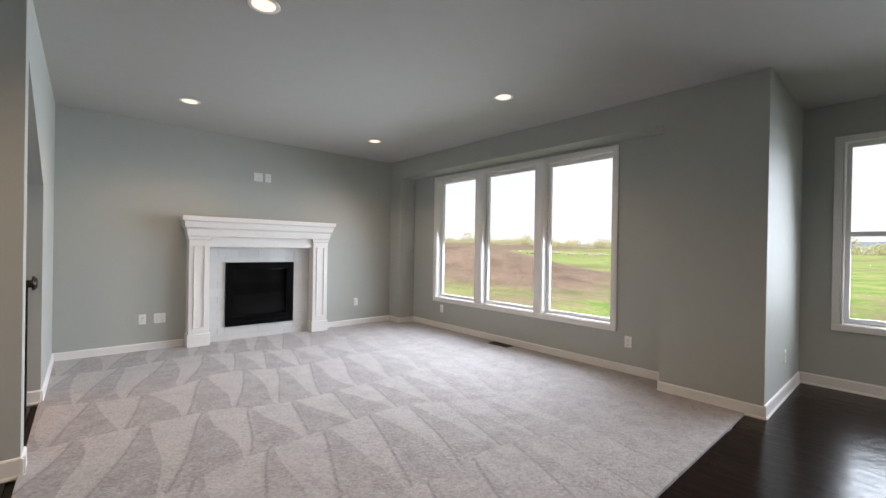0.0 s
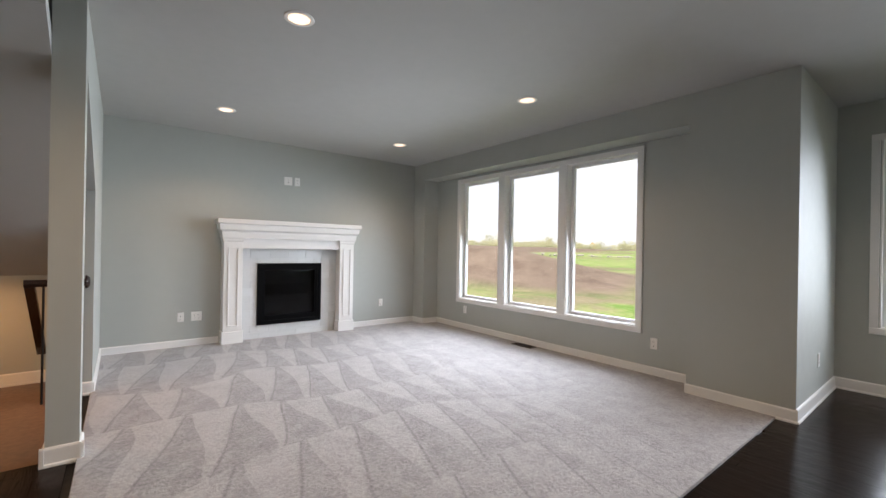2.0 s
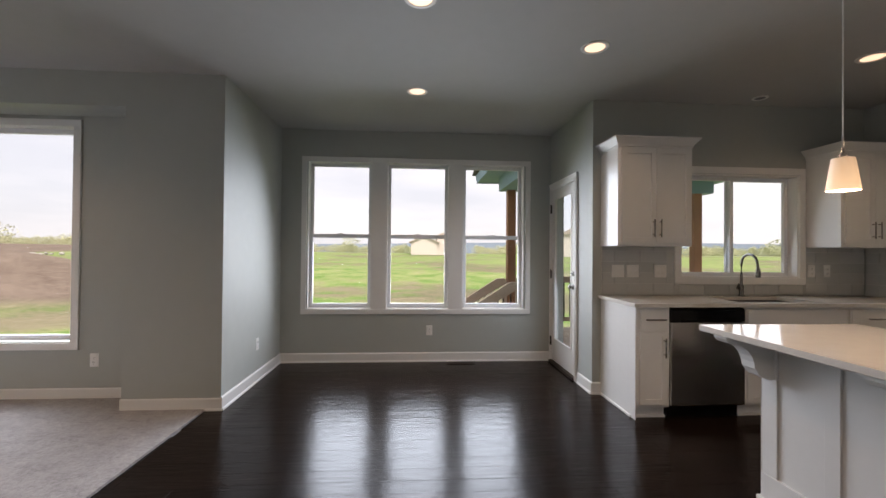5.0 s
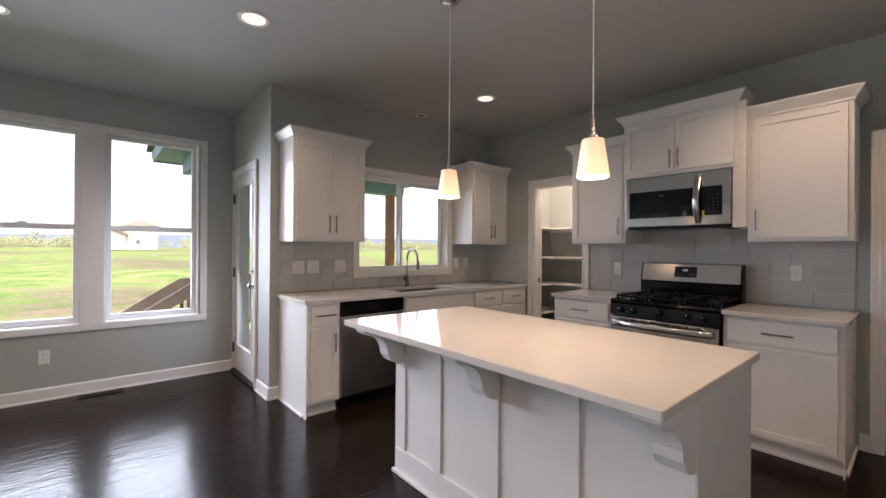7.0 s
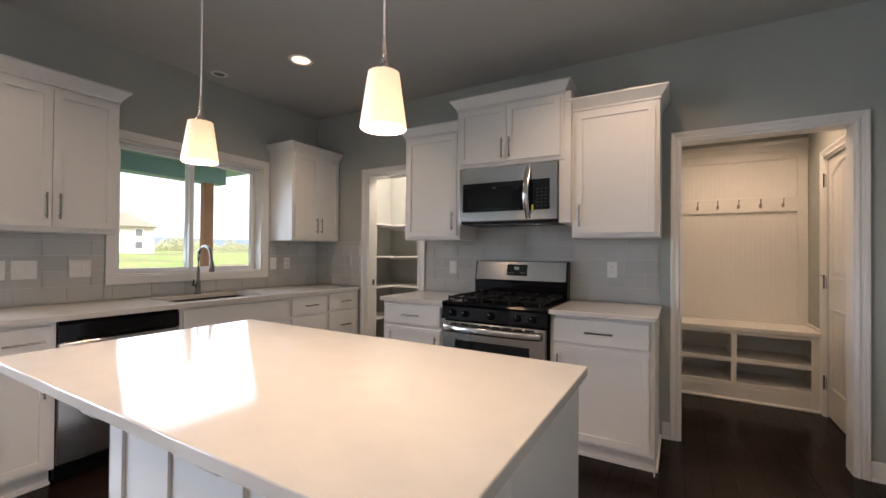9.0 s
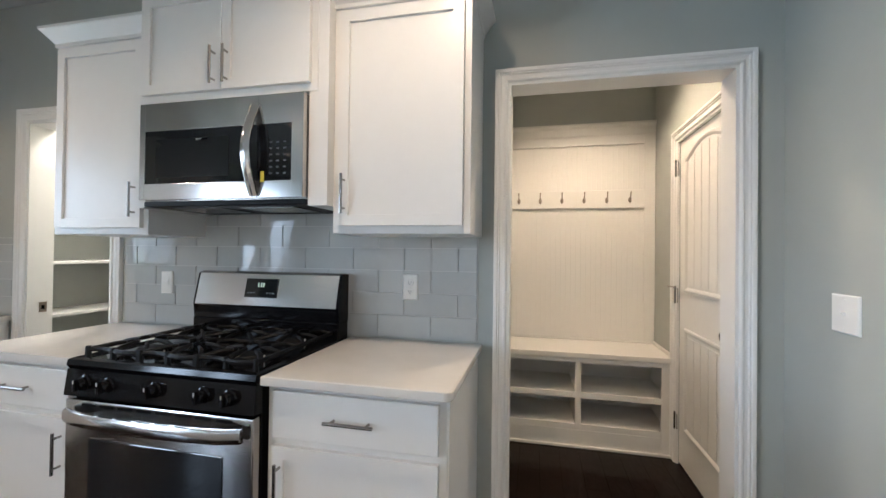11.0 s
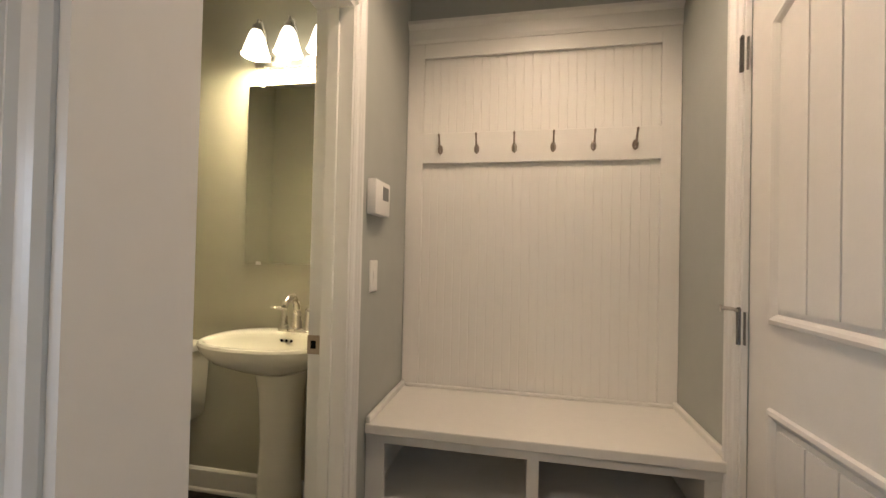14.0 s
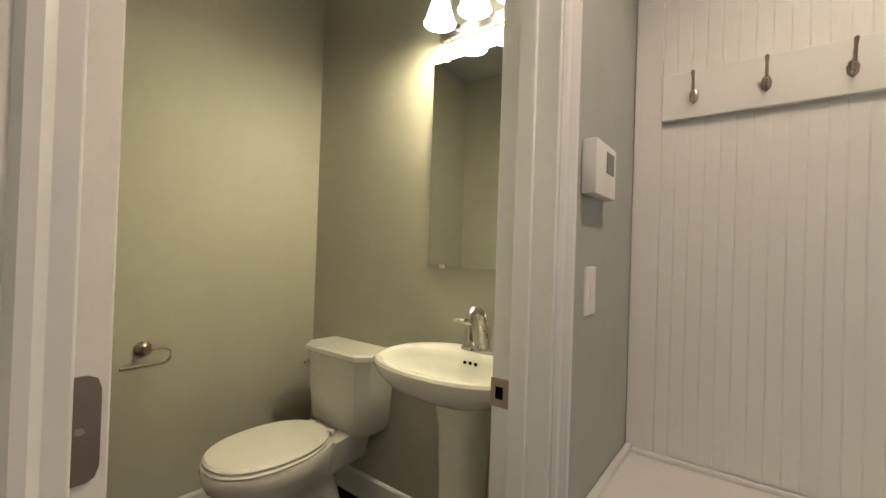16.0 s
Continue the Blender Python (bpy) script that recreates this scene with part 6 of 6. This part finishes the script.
def far_house():
    x, y = 108, -9.5
    z = ground_height(x, y) - 0.1
    t = thing("house", pose(x, y, z, 0, 0, 0), "beige far-off house with brown gabled roof", "house")
    part("wall", box(-3, -2.0, 0, 6, 3.4, 4.9), BEIGE, t)
    gar = part("garage_wall", box(-5, 3.4, 0, 4, 10, 3.2), BEIGE, t)
    part("gable", prism([(3.4, 3.2), (10, 3.2), (6.7, 4.6)], "x", -5.0, -4.8), BEIGE, gar)
    part("roof", prism([(2.9, 3.1), (10.5, 3.1), (10.6, 3.25), (6.7, 4.95), (2.8, 3.25)], "x", -4.8, 4.4), material("brown_roof", (0.46, 0.39, 0.33), 0.9, vary=0.15), t)
    part("verge", prism([(2.9, 3.1), (3.2, 3.1), (6.7, 4.62), (10.2, 3.1), (10.5, 3.1), (6.7, 4.95)], "x", -5.4, -4.8), bpy.data.materials["brown_roof"], t)
    part("main_roof", prism([(-2.5, 4.9), (3.9, 4.9), (0.7, 6.2)], "x", -3.4, 6.4), bpy.data.materials["brown_roof"], t)
    w = part("window", box(-3.06, 0.9, 1.2, -2.98, 1.7, 2.1), GREYPLASTIC, t)
    part("frame", frame_yz(-3.1, -3.0, 0.8, 1.8, 1.1, 2.2, 0.12), TRIM, w)
    part("garage_door", box(-5.06, 4.4, 0.05, -4.98, 9.0, 2.1), BEIGE, t)


def second_house():
    x, y = 92, -38
    t = thing("house", pose(x, y, ground_height(x, y) - 0.1, 0, 0, -20), "pale beige two-storey house beyond the field", "house")
    part("wall", box(-4, -5, 0, 5, 4, 5.0), BEIGE, t)
    part("roof", prism([(-5.5, 5.0), (4.5, 5.0), (-0.5, 7.6)], "x", -4.5, 5.5), bpy.data.materials["brown_roof"], t)
    for yy in (-3.2, 0.8):
        for z in (0.9, 3.2):
            w = part("window", box(-4.06, yy, z, -3.98, yy + 1.1, z + 1.3), GREYPLASTIC, t)
            part("frame", frame_yz(-4.1, -4.0, yy - 0.1, yy + 1.2, z - 0.1, z + 1.4, 0.12), TRIM, w)


def frame_yz(x0, x1, y0, y1, z0, z1, wide):
    bm = box(x0, y0, z0, x1, y0 + wide, z1)
    box(x0, y1 - wide, z0, x1, y1, z1, 0, bm)
    box(x0, y0 + wide, z1 - wide, x1, y1 - wide, z1, 0, bm)
    return box(x0, y0 + wide, z0, x1, y1 - wide, z0 + wide, 0, bm)


def site_things():
    x, y = 70, -21
    t = thing("portable_toilet", pose(x, y, ground_height(x, y)), "small blue portable toilet in the field", "portable toilet")
    part("cabin", box(-0.6, -0.6, 0, 0.6, 0.6, 2.0, 0.05), BLUE, t)
    part("roof", loft([[(a * s, b * s, z) for a, b in ((-0.62, -0.62), (0.62, -0.62), (0.62, 0.62), (-0.62, 0.62))] for s, z in ((1, 2.0), (0.9, 2.2), (0.4, 2.28))]), PLASTIC, t)
    part("door", box(-0.63, -0.35, 0.1, -0.6, 0.35, 1.85, 0.01), BLUE, t)
    for k, (x, y, rz) in enumerate(((186, 92, 30), (210, 128, 80), (160, 112, 200))):
        z = ground_height(x, y)
        e = thing("excavator", pose(x, y, z, 0, 0, rz), "yellow excavator parked on the bare earth", "excavator", "machines on the building site")
        for s in (-1, 1):
            part("track", box(-1.8, s * 1.2 - 0.3, 0, 1.8, s * 1.2 + 0.3, 0.9, 0.25), IRON, e)
        part("cab_body", box(-1.8, -1.2, 0.9, 1.2, 1.2, 2.0, 0.1), YELLOW, e)
        part("cab", box(0.1, 0.1, 2.0, 1.2, 1.2, 3.1, 0.08), YELLOW, e)
        part("boom", prism([(1.0, 1.6), (1.2, 2.0), (3.6, 4.6), (4.2, 4.4), (3.8, 4.0)], "y", -0.9, -0.5), YELLOW, e)
        part("stick", prism([(3.6, 4.6), (4.3, 4.4), (5.8, 2.0), (5.5, 1.8)], "y", -0.85, -0.55), YELLOW, e)
        part("bucket", prism([(5.4, 1.9), (6.0, 2.0), (6.3, 1.0), (5.7, 0.6), (5.2, 1.0)], "y", -1.2, -0.2), IRON, e)


def deck():
    t = thing("deck", pose(6.4, -4.2, -1.45), "wooden deck with cedar posts and a stair", "deck")
    Z = 1.38
    for k in range(26):
        y = -5.95 + 0.145 * k
        part("board", box(4.66 - 6.4, y + 4.2, Z - 0.03, 8.3 - 6.4, y + 4.2 + 0.138, Z, 0.003), LUMBER, t)
    part("rim_beam", box(1.86, -1.75, Z - 0.28, 1.9, 2.0, Z - 0.03), LUMBER, t)
    part("rim_beam", box(-1.7, 2.0, Z - 0.28, 1.9, 2.04, Z - 0.03), LUMBER, t)
    for y in (-2.3, -5.84):
        part("post", box(8.12 - 6.4, y - 0.075 + 4.2, 0, 8.27 - 6.4, y + 0.075 + 4.2, 3.95, 0.006), CEDAR, t, "cedar roof post")
    # guard rails on the far and south sides
    for z in (Z + 0.13, Z + 0.84):
        part("guard_rail", box(8.17 - 6.4, -5.7 + 4.2, z, 8.22 - 6.4, -2.4 + 4.2, z + 0.075, 0.004), LUMBER, t)
        part("guard_rail", box(4.7 - 6.4, -5.82 + 4.2, z, 8.12 - 6.4, -5.77 + 4.2, z + 0.075, 0.004), LUMBER, t)
    part("rail_cap", box(8.12 - 6.4, -5.7 + 4.2, Z + 0.915, 8.27 - 6.4, -2.4 + 4.2, Z + 0.95, 0.004), LUMBER, t)
    for k in range(28):
        y = -5.6 + 0.115 * k + 4.2
        part("baluster", box(1.785, y - 0.01, Z + 0.13, 1.805, y + 0.01, Z + 0.85), IRON, t, "dark metal baluster")
    for k in range(28):
        x = 4.85 + 0.115 * k - 6.4
        part("baluster", box(x - 0.01, -1.605, Z + 0.13, x + 0.01, -1.585, Z + 0.85), IRON, t, "dark metal baluster")
    # stair falling to the north along the house
    st = thing("deck_stair", pose(7.7, -2.15, -1.45), "wooden stair with sloping rails down from the deck", "stairs")
    for s in (-0.5, 0.5):
        part("stair_rail", prism([(-0.05, 2.2), (-0.05, 2.29), (0.1, 2.29), (2.2, 0.95), (2.2, 0.86)], "x", s - 0.045, s + 0.045), LUMBER, st)
        part("bottom_rail", prism([(0.0, 1.52), (0.0, 1.6), (2.2, 0.27), (2.2, 0.19)], "x", s - 0.02, s + 0.02), LUMBER, st)
        part("newel", box(s - 0.05, 2.1, 0, s + 0.05, 2.2, 1.05, 0.005), LUMBER, st)
        part("newel", box(s - 0.05, -0.1, 0, s + 0.05, 0.0, 2.25, 0.005), LUMBER, st)
        part("stringer", prism([(0.0, 1.1), (0.0, 1.38), (2.2, 0.05), (2.0, 0.0), (1.75, 0.0)], "x", s - 0.02, s + 0.02), LUMBER, st)
        for k in range(17):
            y = 0.08 + k * 0.12
            z = 1.6 - 0.605 * y
            part("baluster", box(s - 0.009, y - 0.009, z - 0.06, s + 0.009, y + 0.009, z + 0.62), IRON, st, "dark metal baluster")
    for k in range(7):
        part("tread", box(-0.5, 0.03 + 0.28 * k, 1.2 - 0.18 * k, 0.5, 0.31 + 0.28 * k, 1.235 - 0.18 * k, 0.004), LUMBER, st)
    r = thing("porch_roof", pose(6.4, -4.2, 2.45), "covered porch roof with pale beam and soffit", "porch roof")
    part("beam", box(1.66, -1.9, -0.0, 1.94, 1.86, 0.26, 0.005), SIDING, r)
    part("side_beam", box(-0.54, 1.86, -0.0, 1.94, 2.1, 0.26, 0.005), SIDING, r)
    part("soffit", box(-1.74, -2.3, 0.26, -0.54, 1.83, 0.29), SIDING, r)
    part("soffit", box(-0.54, -2.3, 0.26, 2.5, 2.4, 0.29), SIDING, r)
    part("fascia", box(2.5, -2.3, 0.24, 2.53, 2.43, 0.42), SIDING, r)
    part("fascia", box(-0.54, 2.4, 0.24, 2.5, 2.43, 0.42), SIDING, r)
    part("gutter", prism([(2.53, 0.3), (2.53, 0.42), (2.65, 0.42), (2.63, 0.33), (2.58, 0.3)], "y", -2.3, 2.43), SIDING, r)
    part("roof", prism([(2.68, 0.42), (2.68, 0.45), (-0.54, 1.1), (-0.54, 1.07)], "y", -2.4, 2.5), SHINGLE, r)
    part("roof", prism([(-0.54, 1.07), (-0.54, 1.1), (-1.74, 1.34), (-1.74, 1.31)], "y", -2.4, 1.83), SHINGLE, r)


# ---- build ----
build_shell()
build_baseboards()
build_floor_base()
trims()
living_windows()
nook_windows()
kitchen_window()
patio_door()
mudroom_door()
fireplace()
stair_rail()
# includes the added hall fixture, which stays out of view
for cx, cy in CANS:
    recessed_light(cx, cy)
for m in (pose(0.78, 6.235, 0.38), pose(3.6, 6.235, 0.38), pose(4.547, 5.18, 0.32, 0, 0, -90), pose(4.547, 2.21, 0.34, 0, 0, -90), pose(5.69, -0.73, 0.37, 0, 0, -90), pose(5.0, 1.01, 0.37)):
    plate("wall_outlet", m, "outlet", label="white plastic wall outlet above the baseboard")
plate("wall_outlet", pose(0.95, 6.235, 0.38), "outlet", 0.117, 0.117, "white double outlet plate beside the fireplace", 2)
for x in (2.06, 2.19):
    plate("wall_outlet", pose(x, 6.235, 2.22), "outlet", 0.115 if x < 2.1 else 0.075, 0.117, "white outlet plate above the mantel")
for y in (-2.44, -2.58, -2.85):
    plate("light_switch", pose(4.49, y, 1.14, 0, 0, -90), "switch", 0.117, 0.117, "white double switch plate on the backsplash", 2)
for y in (-4.36, -4.52):
    plate("wall_outlet", pose(4.49, y, 1.15, 0, 0, -90), "outlet", label="white outlet on the backsplash")
plate("wall_outlet", pose(1.437, -4.92, 1.155, 0, 0, 180), "outlet", label="white outlet on the grey tile backsplash")
plate("light_switch", pose(2.766, -4.92, 1.14, 0, 0, 180), "switch", label="white switch on the grey tile backsplash")
plate("light_switch", pose(-0.03, -4.612, 1.14, 0, 0, 90), "toggle", 0.117, 0.117, "white switch plate on the kitchen side wall", 1)
plate("light_switch", pose(1.185, -6.11, 1.17, 0, 0, -90), "switch", label="white switch below the thermostat")
floor_vent(pose(4.43, 3.85, 0.016, 0, 0, 90), "brown metal floor vent in the carpet")
floor_vent(pose(5.62, -1.1, 0.0, 0, 0, 90), "brown metal floor vent in the hardwood")
kitchen_cabinets()
kitchen_sink()
dishwasher()
range_cooker()
microwave()
island()
for x in (1.71, 2.59):
    pendant(x)
pantry_shelves()
hall_tree()
thermostat()
recessed_light(0.55, -5.68)
ceiling_fixture()
toilet()
pedestal_sink()
powder_fixtures()
build_ground()
far_woods()
rock_line()
far_house()
second_house()
site_things()
deck()
tile_field("backsplash_range", pose(3.046, -4.93, 0, 0, 0, 180), 0.0, 1.915, 0.925, 1.50, "glossy grey subway tile backsplash behind the range", start=0.044)
tile_field("backsplash_sink", pose(4.5, -2.285, 0, 0, 0, -90), 0.0, 2.635, 0.925, 1.37, "glossy grey subway tile backsplash along the sink wall", [(0.70, 2.02, 1.02, 1.4)])
tile_field("backsplash_corner", pose(4.49, -4.93, 0, 0, 0, 180), 0.0, 0.66, 0.925, 1.37, "glossy grey subway tile in the kitchen corner")
tile_field("fireplace_tiles", pose(2.12, 6.219, 0), -0.675, 0.675, 0.0, 1.25, "glossy pale grey subway tile round the fireplace", [(-0.46, 0.435, 0.195, 1.045)], tile=FIRETILE, joint=GROUT)
build_planks()
